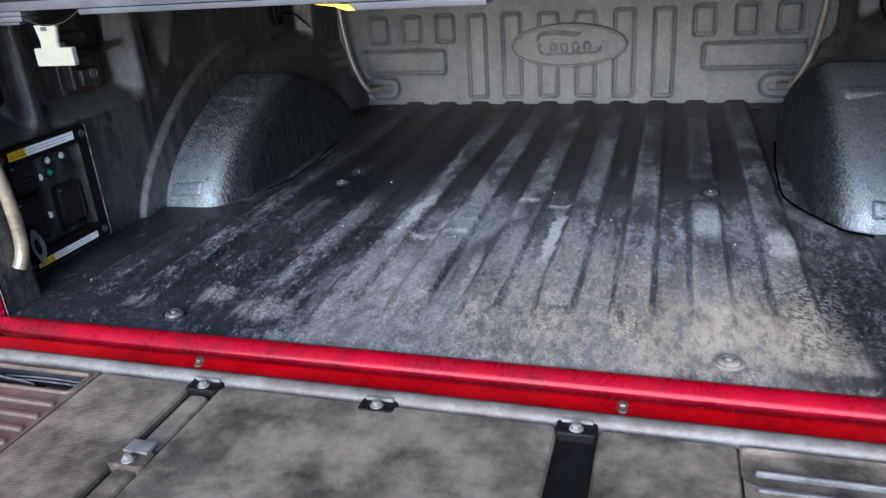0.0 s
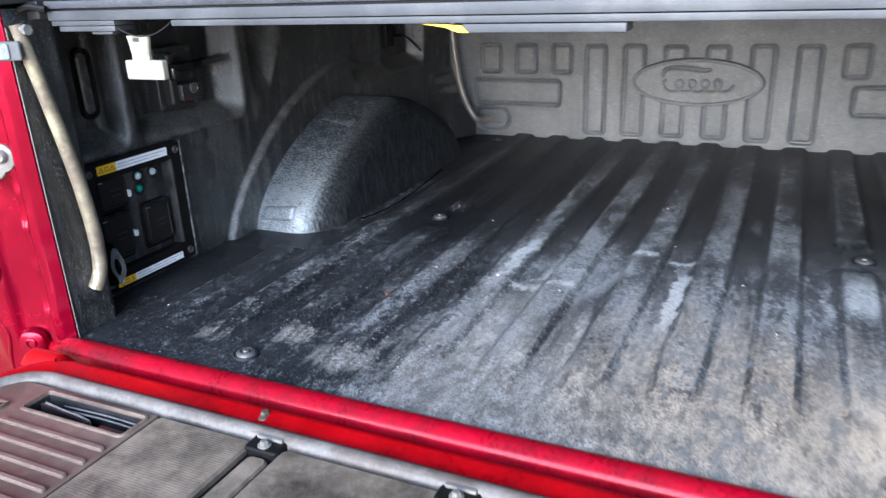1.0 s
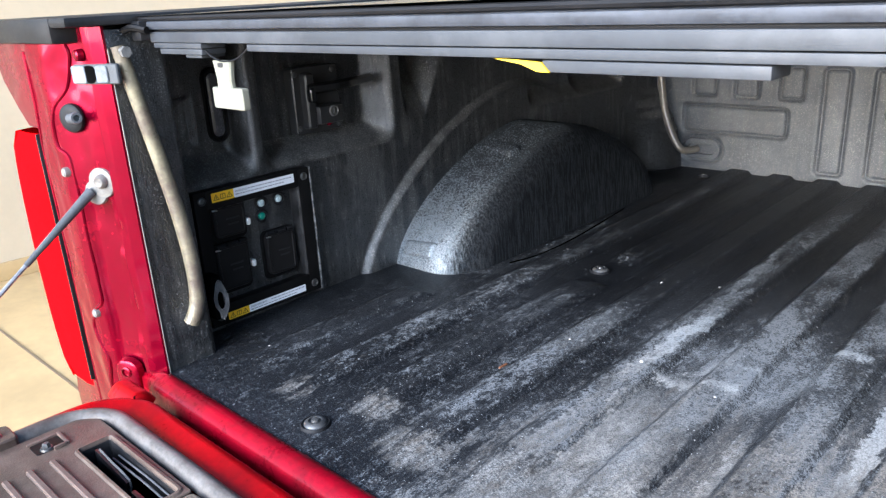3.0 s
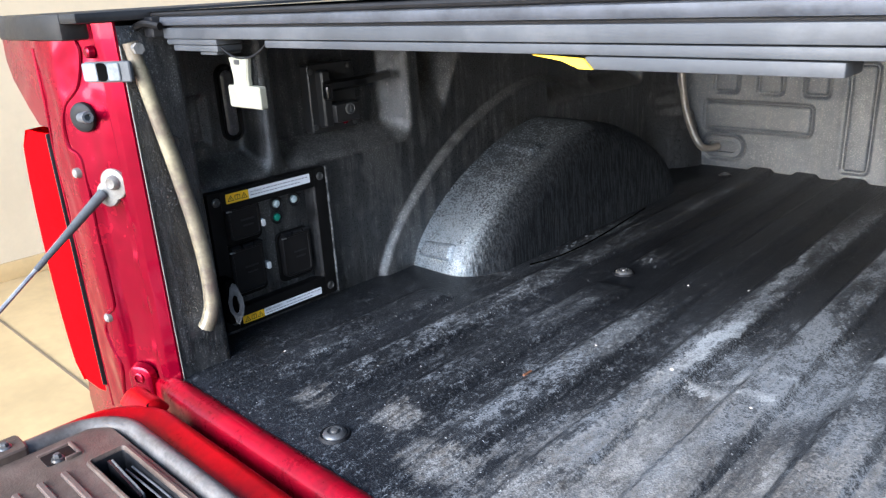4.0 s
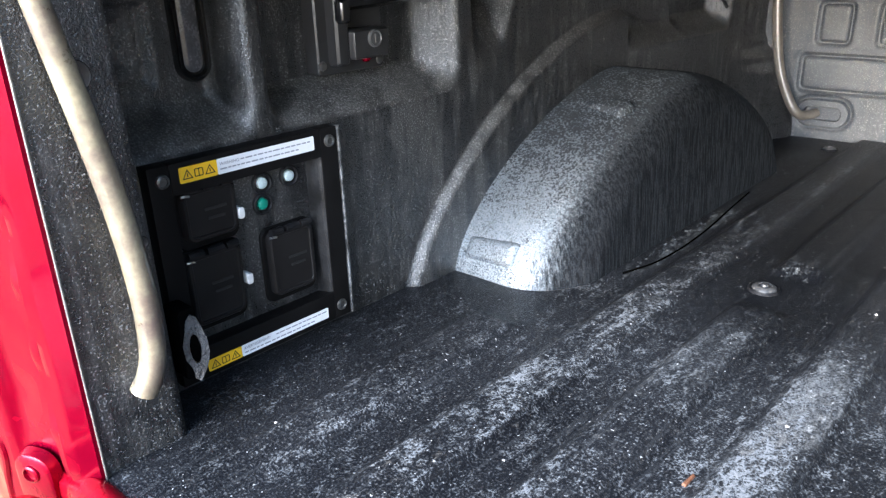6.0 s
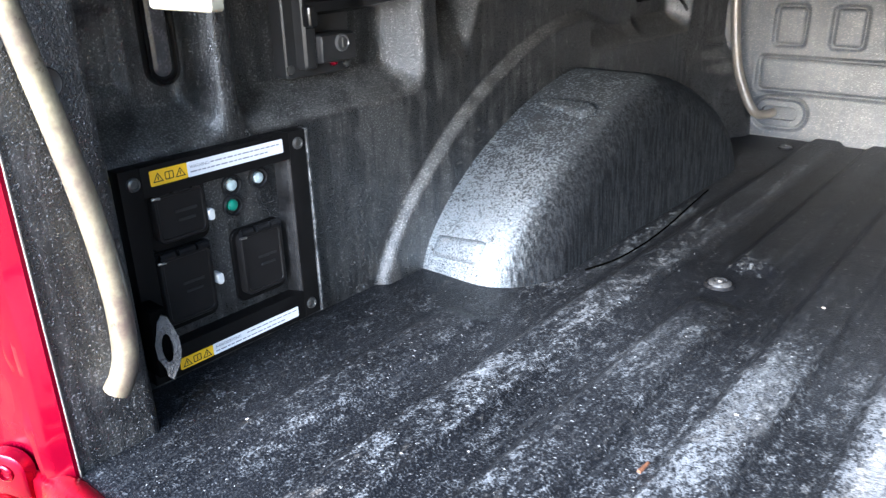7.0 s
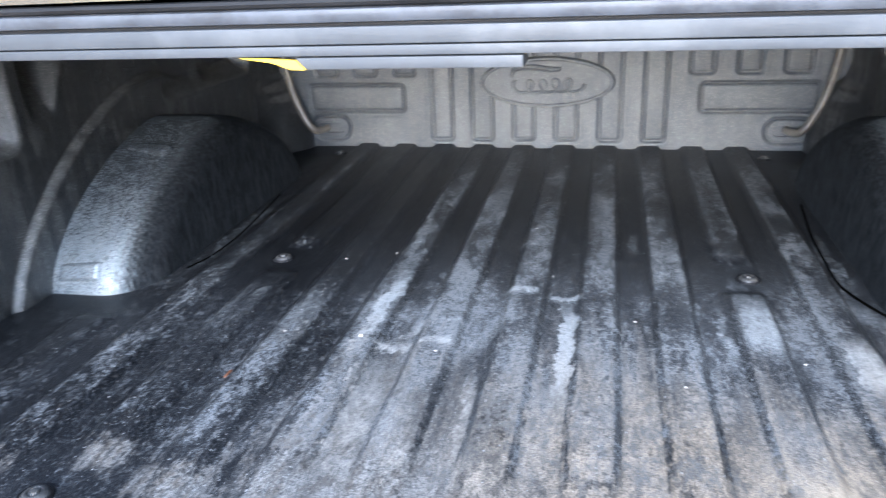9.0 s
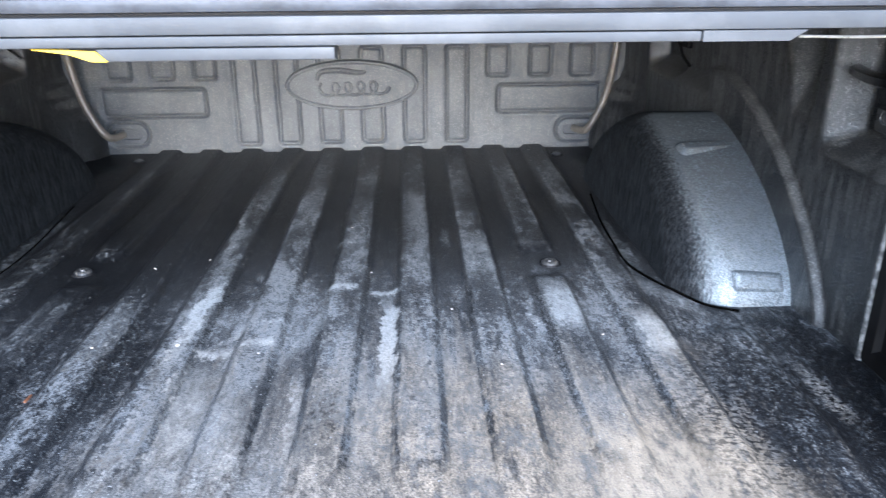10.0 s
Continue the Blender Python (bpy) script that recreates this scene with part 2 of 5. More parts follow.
    for cx, cy, hx, hy, lean, amt in ((-0.168, 0.60, 0.013, 0.17, 0.05, 0.85), (-0.186, 1.0, 0.009, 0.30, -0.05, 0.5), (0.052, 0.700, 0.027, 0.013, 0.0, 0.85),
                                      (0.127, 0.692, 0.029, 0.012, 0.0, 0.8), (-0.118, 0.490, 0.028, 0.015, 0.0, 0.75), (-0.054, 0.500, 0.027, 0.015, 0.0, 0.75),
                                      (-0.047, 0.572, 0.026, 0.008, 0.0, 0.6), (-0.055, 0.650, 0.023, 0.007, 0.0, 0.45), (0.136, 0.52, 0.013, 0.14, 0.0, 1.0),
                                      (-0.128, 0.33, 0.026, 0.16, -0.10, 0.55), (-0.052, 0.28, 0.016, 0.13, -0.1, 0.4), (0.425, 0.61, 0.027, 0.095, 0.0, 0.75),
                                      (0.373, 0.60, 0.007, 0.11, 0.0, 0.6), (0.548, 0.51, 0.026, 0.065, 0.0, 0.95), (-0.293, 0.54, 0.024, 0.12, 0.0, 0.42),
                                      (-0.416, 0.58, 0.024, 0.10, 0.0, 0.28), (-0.416, 0.90, 0.022, 0.03, 0.0, 0.3), (0.726, 0.34, 0.013, 0.07, 0.0, 0.7), (0.302, 0.84, 0.024, 0.10, 0.0, 0.55),
                                      (0.245, 0.95, 0.010, 0.05, 0.0, 0.4), (0.182, 0.90, 0.022, 0.16, 0.0, 0.35), (0.05, 0.92, 0.02, 0.009, 0.0, 0.5), (0.606, 0.66, 0.020, 0.10, -0.5, 0.5), (0.594, 0.88, 0.016, 0.16, 0.0, 0.45),
                                      (-0.058, 1.12, 0.018, 0.38, 0.0, 0.22), (0.063, 1.10, 0.018, 0.36, 0.0, 0.28), (0.182, 1.16, 0.016, 0.34, 0.0, 0.28), (0.302, 1.14, 0.014, 0.30, 0.0, 0.24), (-0.597, 0.95, 0.014, 0.22, 0.0, 0.35),
                                      (0.018, 0.56, 0.012, 0.11, 0.28, 0.5), (0.021, 0.34, 0.010, 0.11, -0.08, 0.6), (-0.03, 0.56, 0.16, 0.12, 0.0, 0.2), (0.45, 0.45, 0.10, 0.20, 0.0, 0.14), (-0.093, 0.56, 0.010, 0.07, 0.5, 0.5)):
        b = mul(box_mask(t, (XM, YM), cx, cy, hx, hy, 0.3, lean), amt)
        marks = b if marks is None else calc(t, 'MAXIMUM', marks, b)
    patchy = add(mul(fine, 0.50), mul(blot, 0.30), mul(scrape, 0.20))
    marks = ramp(t, add(marks, mul(calc(t, 'SUBTRACT', patchy, 0.5), 4.2)), 0.22, 1.10)
    marks = mul(marks, add(mul(tip, 0.25), 0.70), less(mul(pits, 0.35)))
    # black flakes on the dusty far corner, a bare blot, and a smear by the sill
    flakes = mul(ramp(t, noise_of(t, 130, 5, (0.8, 1.1, 1), 0.75, (9, 0, 0)), 0.49, 0.55), box_mask(t, (xx, Y), 0.66, 0.30, 0.14, 0.16, 0.5))
    flakes = calc(t, 'MAXIMUM', flakes, mul(box_mask(t, (xx, YM), 0.66, 0.074, 0.16, 0.018, 0.4), 0.85))
    flakes = calc(t, 'MAXIMUM', flakes, mul(box_mask(t, (XM, YM), 0.055, 0.295, 0.026, 0.06, 0.5), ramp(t, fine, 0.40, 0.56, 0.9, 0.2)))
    flakes = calc(t, 'MAXIMUM', flakes, mul(ramp(t, noise_of(t, 42, 6, (1.2, 0.6, 1), 0.72, (3, 9, 0)), 0.58, 0.68), 0.6))
    base = mixc(t, ramp(t, add(mul(warp, 0.6), mul(blot, 0.4)), 0.40, 0.62), (0.0042, 0.0048, 0.0064), (0.0115, 0.0125, 0.0150))
    film = mul(box_mask(t, (xx, yy), 0.20, 0.55, 0.40, 0.36, 0.5), ramp(t, patchy, 0.42, 0.58, 0.3, 1.0), less(mul(edge, 0.9)))
    base = mixc(t, mul(film, 0.26), base, (0.15, 0.157, 0.167))
    c = mixc(t, rub, base, (0.212, 0.224, 0.236))
    tan = mixc(t, calc(t, 'MAXIMUM', ramp(t, add(yy, mul(fine, 0.2)), 0.34, 0.66), ramp(t, xx, -0.12, 0.22, 1, 0)), (0.41, 0.340, 0.258), (0.30, 0.295, 0.283))
    c = mixc(t, dust, c, mixc(t, ramp(t, blot, 0.38, 0.60), (0.125, 0.112, 0.097), tan))
    c = mixc(t, mul(ramp(t, noise_of(t, 240, 1, rough=0.5, shift=(5, 5, 2)), 0.70, 0.73), ramp(t, patchy, 0.47, 0.58, 0.05, 0.85)), c, (0.50, 0.51, 0.51))
    c = mixc(t, marks, c, mixc(t, rear, (0.40, 0.428, 0.445), (0.46, 0.425, 0.375)))
    c = mixc(t, mul(box_mask(t, (xx, yy), 0.47, 0.16, 0.12, 0.09, 0.5), ramp(t, patchy, 0.40, 0.56), 0.65), c, (0.42, 0.35, 0.262))
    c = mixc(t, flakes, c, (0.011, 0.011, 0.012))
    t.links.new(c, p.inputs["Base Color"])
    p.inputs["Specular IOR Level"].default_value = 0.26
    dry = calc(t, 'MAXIMUM', calc(t, 'MAXIMUM', dust, marks), mul(grey, 0.5))
    t.links.new(ramp(t, dry, 0.0, 0.7, 0.42, 0.85), p.inputs["Roughness"])
    bump(t, p, add(speck, mul(fine, 0.25), mul(blot, 0.5)), 0.6, 0.0022)
    return m


# One liner: side walls darkened as shaded, bulkhead lightened as facing the light.
M_LINER = liner_material("liner_shaded", (0.0026, 0.0027, 0.0030), (0.0062, 0.0062, 0.0066), 0.29, 0.5, 1.8, (0.94, 0.97, 1.0), 0.32, 0.60, 0.46, 0.0, 0.06, 0.52)
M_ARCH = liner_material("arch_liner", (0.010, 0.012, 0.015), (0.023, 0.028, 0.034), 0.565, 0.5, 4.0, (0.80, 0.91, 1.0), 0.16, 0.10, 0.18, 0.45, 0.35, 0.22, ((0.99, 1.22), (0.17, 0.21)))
M_BULK = liner_material("liner_lit", (0.044, 0.050, 0.0575), (0.070, 0.079, 0.091), 0.40, 0.5, 1.65, (0.96, 0.99, 1.0), 0.22, 0.3, 0.52, 0.0, 0.15, 0.50)
M_FLOOR = floor_material()
M_RED = surface("red_paint", (0.205, 0.0005, 0.015), 0.22, metal=0.6, var=0.05, scale=6, grain=0.02, grain_scale=26, coat=0.22, spec=0.08)
M_LENS = surface("red_lens", (0.80, 0.0002, 0.0002), 0.45, var=0.06, coat=0.0, spec=0.0)
M_BLACK = surface("black_plastic", (0.014, 0.014, 0.015), 0.38, var=0.3, scale=20, grain=0.12, grain_scale=500, dirt=(0.10, 0.095, 0.09), dirt_amount=0.15, spec=0.18)
M_RUBBER = surface("black_rubber", (0.010, 0.010, 0.011), 0.55, var=0.3, spec=0.18)
M_GATE = surface("gate_plastic", (0.050, 0.041, 0.032), 0.5, var=0.5, scale=14, grain=0.25, grain_scale=260, dirt=(0.22, 0.178, 0.135), dirt_amount=0.95, spec=0.18)
M_BROWN = surface("gate_end_plastic", (0.080, 0.057, 0.045), 0.36, var=0.25, scale=14, grain=0.25, grain_scale=300, dirt=(0.2, 0.155, 0.12), dirt_amount=0.5, spec=0.18)
M_ALU = surface("aluminium_rail", (0.052, 0.056, 0.062), 0.45, metal=0.15, var=0.12, scale=12, grain=0.05, dirt=(0.16, 0.165, 0.17), dirt_amount=0.25, spec=0.18)
M_LIP = surface("spotted_lip", (0.062, 0.067, 0.078), 0.4, metal=0.2, var=0.2, scale=24, dirt=(0.015, 0.015, 0.016), dirt_amount=0.5, spec=0.18)
M_STEEL = surface("zinc_steel", (0.5, 0.5, 0.48), 0.32, metal=0.9, var=0.2, scale=60, dirt=(0.2, 0.17, 0.13), dirt_amount=0.4)
M_HOSE = surface("yellowed_hose", (0.235, 0.210, 0.138), 0.34, var=0.3, scale=22, dirt=(0.070, 0.050, 0.046), dirt_amount=0.9, coat=0.8)
M_HOSE_DARK = surface("grimy_hose", (0.16, 0.145, 0.122), 0.36, var=0.25, scale=24, dirt=(0.07, 0.06, 0.052), dirt_amount=0.7, coat=0.4)
M_COVER = surface("cover_vinyl", (0.02, 0.02, 0.021), 0.22, var=0.2, scale=5, grain=0.1)
M_CREAM = surface("cream_plastic", (0.20, 0.197, 0.155), 0.45, var=0.15, scale=25, spec=0.15)
M_YELLOW = surface("yellow_label", (0.85, 0.52, 0.01), 0.45, var=0.05)
M_WHITE = surface("white_label", (0.74, 0.76, 0.8), 0.45, var=0.05)
# near-black standing for the shade inside holes and gaps
M_GAP = surface("gap_shade", (0.003, 0.003, 0.003), 0.95, var=0.2, spec=0.0)
M_INK = surface("label_ink", (0.02, 0.02, 0.02), 0.5, var=0.05)
M_GREYINK = surface("label_small_print", (0.25, 0.26, 0.30), 0.5, var=0.05)
M_GREEN = surface("green_button", (0.02, 0.25, 0.17), 0.3, var=0.1)
M_CONCRETE = surface("concrete", (0.44, 0.312, 0.145), 0.8, var=0.12, scale=2.5, grain=0.2, grain_scale=150, dirt=(0.34, 0.24, 0.11), dirt_amount=0.4)
M_JOINT = surface("slab_joint", (0.16, 0.115, 0.065), 0.85, var=0.2, scale=6)
M_WALL = surface("cream_stucco", (0.56, 0.47, 0.33), 0.8, var=0.05, scale=3, grain=0.25, grain_scale=90)
M_LEAF = surface("dry_leaf", (0.15, 0.062, 0.03), 0.7, var=0.3, scale=200)
M_DULL = surface("dull_striker", (0.15, 0.165, 0.18), 0.5, metal=0.1, var=0.3, scale=30, spec=0.12)
M_CRUMB = surface("crumb", (0.45, 0.43, 0.40), 0.7, var=0.2)

M_RIM = surface("gate_rim", (0.122, 0.113, 0.104), 0.40, var=0.35, scale=20, grain=0.25, grain_scale=250, dirt=(0.052, 0.037, 0.029), dirt_amount=0.75, spec=0.3)
M_RIDGE = surface("gate_ridge", (0.125, 0.090, 0.074), 0.4, var=0.25, scale=12, spec=0.18)
M_CAKED = surface("caked_dust", (0.15, 0.132, 0.11), 0.8, var=0.3, scale=60, grain=0.5, grain_scale=400, dirt=(0.06, 0.055, 0.05), dirt_amount=0.5)
M_RUSTY = surface("dull_brass_bolt", (0.12, 0.10, 0.075), 0.4, metal=0.5, var=0.3, scale=60, dirt=(0.05, 0.04, 0.03), dirt_amount=0.5)
M_PALERIDGE = surface("worn_ridge", (0.155, 0.15, 0.145), 0.42, var=0.4, scale=25, dirt=(0.05, 0.048, 0.045), dirt_amount=0.5, spec=0.2)
M_BOLT = surface("bolt_head", (0.075, 0.075, 0.076), 0.35, metal=0.3, var=0.3, scale=50, dirt=(0.17, 0.17, 0.165), dirt_amount=0.4, spec=0.45)
M_PANEL = surface("panel_plastic", (0.0065, 0.0062, 0.0062), 0.44, var=0.2, scale=30, grain=0.06, grain_scale=600, spec=0.13)
M_LID = surface("lid_plastic", (0.013, 0.012, 0.0118), 0.48, var=0.2, scale=30, grain=0.08, grain_scale=600, spec=0.2)
# pale specks paint the sparkle along the bead
M_BEAD = surface("speckled_bead", (0.05, 0.05, 0.05), 0.45, var=0.6, scale=120, grain=0.9, grain_scale=350, dirt=(0.42, 0.42, 0.41), dirt_amount=0.8)
M_CLEAT = surface("cleat_plastic", (0.022, 0.022, 0.0225), 0.35, var=0.2, scale=30, grain=0.06, grain_scale=600)
M_GREYDARK = surface("moulded_print", (0.018, 0.018, 0.018), 0.5, var=0.1)
M_FOGGED = surface("frosted_lens", (0.55, 0.66, 0.68), 0.3, var=0.15, scale=90)
M_BEVEL = surface("worn_black_plastic", (0.011, 0.011, 0.0115), 0.36, var=0.5, scale=50, grain=0.2, grain_scale=400, dirt=(0.06, 0.06, 0.06), dirt_amount=0.35, spec=0.3)
M_LED = surface("indicator_white", (0.82, 0.82, 0.80), 0.25, var=0.03)
M_DARKSTEEL = surface("dark_screw", (0.12, 0.12, 0.115), 0.35, metal=0.7, var=0.3, scale=80)
M_WORN = surface("worn_steel", (0.032, 0.033, 0.035), 0.42, metal=0.2, var=0.6, scale=60, grain=0.9, grain_scale=350, dirt=(0.12, 0.12, 0.12), dirt_amount=0.45)
M_GLOSS = surface("gloss_black", (0.006, 0.006, 0.0065), 0.18, var=0.15, coat=0.4)
M_ANCHOR = surface("galvanised", (0.17, 0.166, 0.155), 0.5, metal=0.2, var=0.3, scale=40, dirt=(0.13, 0.105, 0.085), dirt_amount=0.5, spec=0.18)
M_FERRULE = surface("grey_sleeve", (0.075, 0.08, 0.086), 0.45, var=0.2, scale=40, spec=0.18)
M_CABLE = surface("wire_rope", (0.22, 0.22, 0.23), 0.4, metal=0.5, var=0.3, scale=90, spec=0.18)

M_GREYCORE = surface("grey_rubber", (0.085, 0.085, 0.094), 0.24, var=0.3, scale=40)
M_SILL = surface("scuffed_red_sill", (0.30, 0.0010, 0.012), 0.30, metal=0.25, var=0.22, scale=16, grain=0.12, grain_scale=120, dirt=(0.10, 0.008, 0.012), dirt_amount=0.6, coat=0.18, spec=0.12)
M_GATERED = surface("bright_red_gate", (0.35, 0.0004, 0.003), 0.32, metal=0.2, var=0.25, scale=14, grain=0.06, grain_scale=60, dirt=(0.12, 0.003, 0.006), dirt_amount=0.5, coat=0.06, spec=0.15)

# ---- building helpers ----
def mesh_of(name, bm, mat, smooth=40):
    me = bpy.data.meshes.new(name)
    bmesh.ops.recalc_face_normals(bm, faces=bm.faces)
    bm.to_mesh(me)
    bm.free()
    me.materials.append(mat)
    if smooth:
        me.shade_smooth()
        me.set_sharp_from_angle(angle=radians(smooth))
    return me


def part(name, bm, mat, parent=None, label="", smooth=40):
    ob = new(name, mesh_of(name, bm, mat, smooth))
    if parent:
        ob.parent = parent
    return tagged(ob, label)


def thing(name, label, category, group="", kind="", at=(0, 0, 0)):
    ob = new(name)
    ob.location = at
    ob.empty_display_size = 0.02
    return tagged(ob, label, category, group, kind)


def frame_of(origin, u, v):
    """Local u, v and their normal as the x, y, z of a matrix."""
    u, v = Vector(u).normalized(), Vector(v).normalized()
    n = u.cross(v)
    m = Matrix((u, v, n)).transposed().to_4x4()
    m.translation = origin
    return m


def on_left(x, y, z):
    return frame_of((x, y, z), (0, 1, 0), (0, 0, 1))


def on_right(x, y, z):
    return frame_of((x, y, z), (0, -1, 0), (0, 0, 1))


def on_front(x, y, z):
    return frame_of((x, y, z), (1, 0, 0), (0, 0, 1))


def on_floor(x, y, z):
    return Matrix.Translation((x, y, z))


def rrect(w, h, r, n=5):
    r = max(1e-5, min(r, w / 2 - 1e-5, h / 2 - 1e-5))
    pts = []
    for k, (sx, sy) in enumerate(((1, 1), (-1, 1), (-1, -1), (1, -1))):
        for i in range(n + 1):
            a = radians(90 * k + 90 * i / n)
            pts.append((sx * (w / 2 - r) + r * math.cos(a), sy * (h / 2 - r) + r * math.sin(a)))
    return pts


def ellipse(a, b, n=40):
    return [(a * math.cos(2 * math.pi * i / n), b * math.sin(2 * math.pi * i / n)) for i in range(n)]


def loft(bm, rings, cap0=False, cap1=True, closed=True):
    vs = [[bm.verts.new(p) for p in ring] for ring in rings]
    for a, b in zip(vs, vs[1:]):
        n = len(a)
        for i in range(n if closed else n - 1):
            bm.faces.new((a[i], a[(i + 1) % n], b[(i + 1) % n], b[i]))
    if cap0:
        bm.faces.new(vs[0][::-1])
    if cap1:
        bm.faces.new(vs[-1])
    return vs


def pad(bm, m, w, h, r, levels, n=5, oval=False):
    """A stacked pad: levels are (inset, height) from the foot to the top, the last one capped."""
    rings = []
    for inset, up in levels:
        out = ellipse(w / 2 - inset, h / 2 - inset) if oval else rrect(w - 2 * inset, h - 2 * inset, max(0.0002, r - inset), n)
        rings.append([m @ Vector((a, b, up)) for a, b in out])
    loft(bm, rings)


def slab(bm, m, w, h, d, r=0.002, bev=0.001):
    pad(bm, m, w, h, r, [(0, 0), (0, d - bev), (bev, d)], 3)


def disc(bm, m, r, levels, n=20):
    loft(bm, [[m @ Vector(((r - i) * math.cos(2 * math.pi * k / n), (r - i) * math.sin(2 * math.pi * k / n), up)) for k in range(n)] for i, up in levels])


def box(bm, lo, hi, bev=0.0):
    c = [(a + b) / 2 for a, b in zip(lo, hi)]
    got = bmesh.ops.create_cube(bm, size=1, matrix=Matrix.LocRotScale(c, None, [b - a for a, b in zip(lo, hi)]))
    if bev:
        es = list({e for v in got["verts"] for e in v.link_edges})
        bmesh.ops.bevel(bm, geom=es, offset=bev, segments=2, affect='EDGES', profile=0.6)


def spline(pts, n=10):
    """Points along a smooth line through pts."""
    P = [Vector(p) for p in pts]
    P = [2 * P[0] - P[1]] + P + [2 * P[-1] - P[-2]]
    out = []
    for i in range(1, len(P) - 2):
        a, b, c, d = P[i - 1:i + 3]
        for k in range(n):
            s = k / n
            out.append(0.5 * ((2 * b) + (c - a) * s + (2 * a - 5 * b + 4 * c - d) * s * s + (3 * b - a - 3 * c + d) * s ** 3))
    return out + [P[-2]]


def tube(bm, pts, r, sides=12, cap=True, n=10):
    line = spline(pts, n)
    rings, side = [], None
    for i, p in enumerate(line):
        d = (line[min(i + 1, len(line) - 1)] - line[max(i - 1, 0)]).normalized()
        if side is None:
            side = d.orthogonal().normalized()
        side = (side - d * side.dot(d)).normalized()
        up = d.cross(side)
        rr = r(i / (len(line) - 1)) if callable(r) else r
        rings.append([p + rr * (math.cos(2 * math.pi * k / sides) * side + math.sin(2 * math.pi * k / sides) * up) for k in range(sides)])
    loft(bm, rings, cap, cap)


def sheet(bm, fn, us, vs):
    grid = [[bm.verts.new(fn(u, v)) for v in vs] for u in us]
    for i in range(len(us) - 1):
        for j in range(len(vs) - 1):
            bm.faces.new((grid[i][j], grid[i + 1][j], grid[i + 1][j + 1], grid[i][j + 1]))


def lin(a, b, n):
    return [a + (b - a) * i / n for i in range(n + 1)]


def smooth(a, b, x):
    s = min(1.0, max(0.0, (x - a) / (b - a)))
    return s * s * (3 - 2 * s)


def bar(a, b, x, soft):
    """1 between a and b, easing to 0 over soft on both sides."""
    return smooth(a - soft, a, x) * (1 - smooth(b, b + soft, x))


# ---- ground and the building beside ----
GROUND = -0.86
bm = bmesh.new()
sheet(bm, lambda u, v: (u, v, GROUND), lin(-60, 60, 24), lin(-60, 60, 24))
tagged(part("ground", bm, M_CONCRETE, smooth=0), "tan concrete slab in daylight", "ground", kind="structure")
for i, (lo, hi) in enumerate((((-4.18, 0.463, GROUND), (3.0, 0.474, GROUND + 0.003)), ((-4.18, -2.6, GROUND), (3.0, -2.575, GROUND + 0.003)))):
    bm = bmesh.new()
    box(bm, lo, hi)
    tagged(part("trim", bm, M_JOINT), "dark joint strip between concrete slabs", "joint", kind="structure")
bm = bmesh.new()
box(bm, (-4.6, -1.5, GROUND), (-4.2, 9.0, 3.2))
tagged(part("wall_west", bm, M_WALL), "cream rendered wall of a building", "wall", kind="structure")
bm = bmesh.new()
box(bm, (-4.6, 9.0, GROUND), (4.6, 9.3, 3.2))
tagged(part("wall_north", bm, M_WALL), "cream rendered wall of a building", "wall", kind="structure")
bm = bmesh.new()
box(bm, (-4.2, -1.2, GROUND), (-4.18, 9.0, GROUND + 0.10), 0.004)
tagged(part("baseboard", bm, M_CONCRETE), "tan plinth along the cream wall", "plinth", kind="structure")

# ---- bed floor ----
FRONT, REAR = 1.71, 0.045


def floor_z(x, y):
    ends = smooth(0.11, 0.25, y)
    z = 0.0
    for c in RIBS:
        h = 1 - smooth(0.023, 0.039, abs(x - c))
        if h <= 0:
            continue
        cut = 1.0
        if abs(abs(x) - 0.437) < 0.07:
            cut = 1 - bar(0.755, 0.865, y, 0.03)
        if abs(x) > 0.58:
            cut *= 1 - smooth(0.50, 0.53, y) if abs(c) > 0.6 else 1
        z = max(z, 0.0105 * h * ends * cut)
    # a low lip where the liner climbs to the wheel arches
    z += 0.010 * smooth(0.58, 0.66, abs(x)) * smooth(0.60, 0.72, y) * (1 - smooth(1.45, 1.6, y))
    z -= 0.004 * (1 - smooth(REAR, REAR + 0.025, y))
    return z + 0.0012 * noise.noise((x * 9, y * 7, 0))


bm = bmesh.new()
sheet(bm, lambda u, v: (u, v, floor_z(u, v)), lin(-0.88, 0.88, 352), lin(REAR, FRONT + 0.02, 120))
tagged(part("floor", bm, M_FLOOR), "ribbed black bed floor liner with dust and scuffs", "floor", kind="structure")

for sx in (-1, 1):
    bm = bmesh.new()
    line = [(0.609, 1.22), (0.590, 1.04), (0.583, 0.90), (0.582, 0.80), (0.603, 0.72), (0.632, 0.655), (0.664, 0.610), (0.711, 0.585)]
    if sx < 0:
        line = [(0.612, 1.20), (0.604, 1.10), (0.592, 0.98), (0.588, 0.88), (0.592, 0.80), (0.606, 0.735)]
    tube(bm, [(sx * x, y, floor_z(sx * x, y) + 0.0015) for x, y in line], 0.0025 if sx > 0 else 0.0016, 6, n=6)
    tagged(part("trim", bm, M_GAP), "black gap where the floor liner meets the wheel arch", "seam", kind="structure")

# ---- side walls ----
YC, AL, AH, AX = 1.022, 0.420, 0.243, 0.620


def arch_profile(k):
    """Side profile of the wheel arch: y, z; k runs from -1 (rear foot) to 1 (front foot)."""
    a = abs(math.sin(k * math.pi / 2))
    return YC + math.copysign(a, k) * AL, AH * max(0.0, 1 - a ** 1.5) ** 0.62


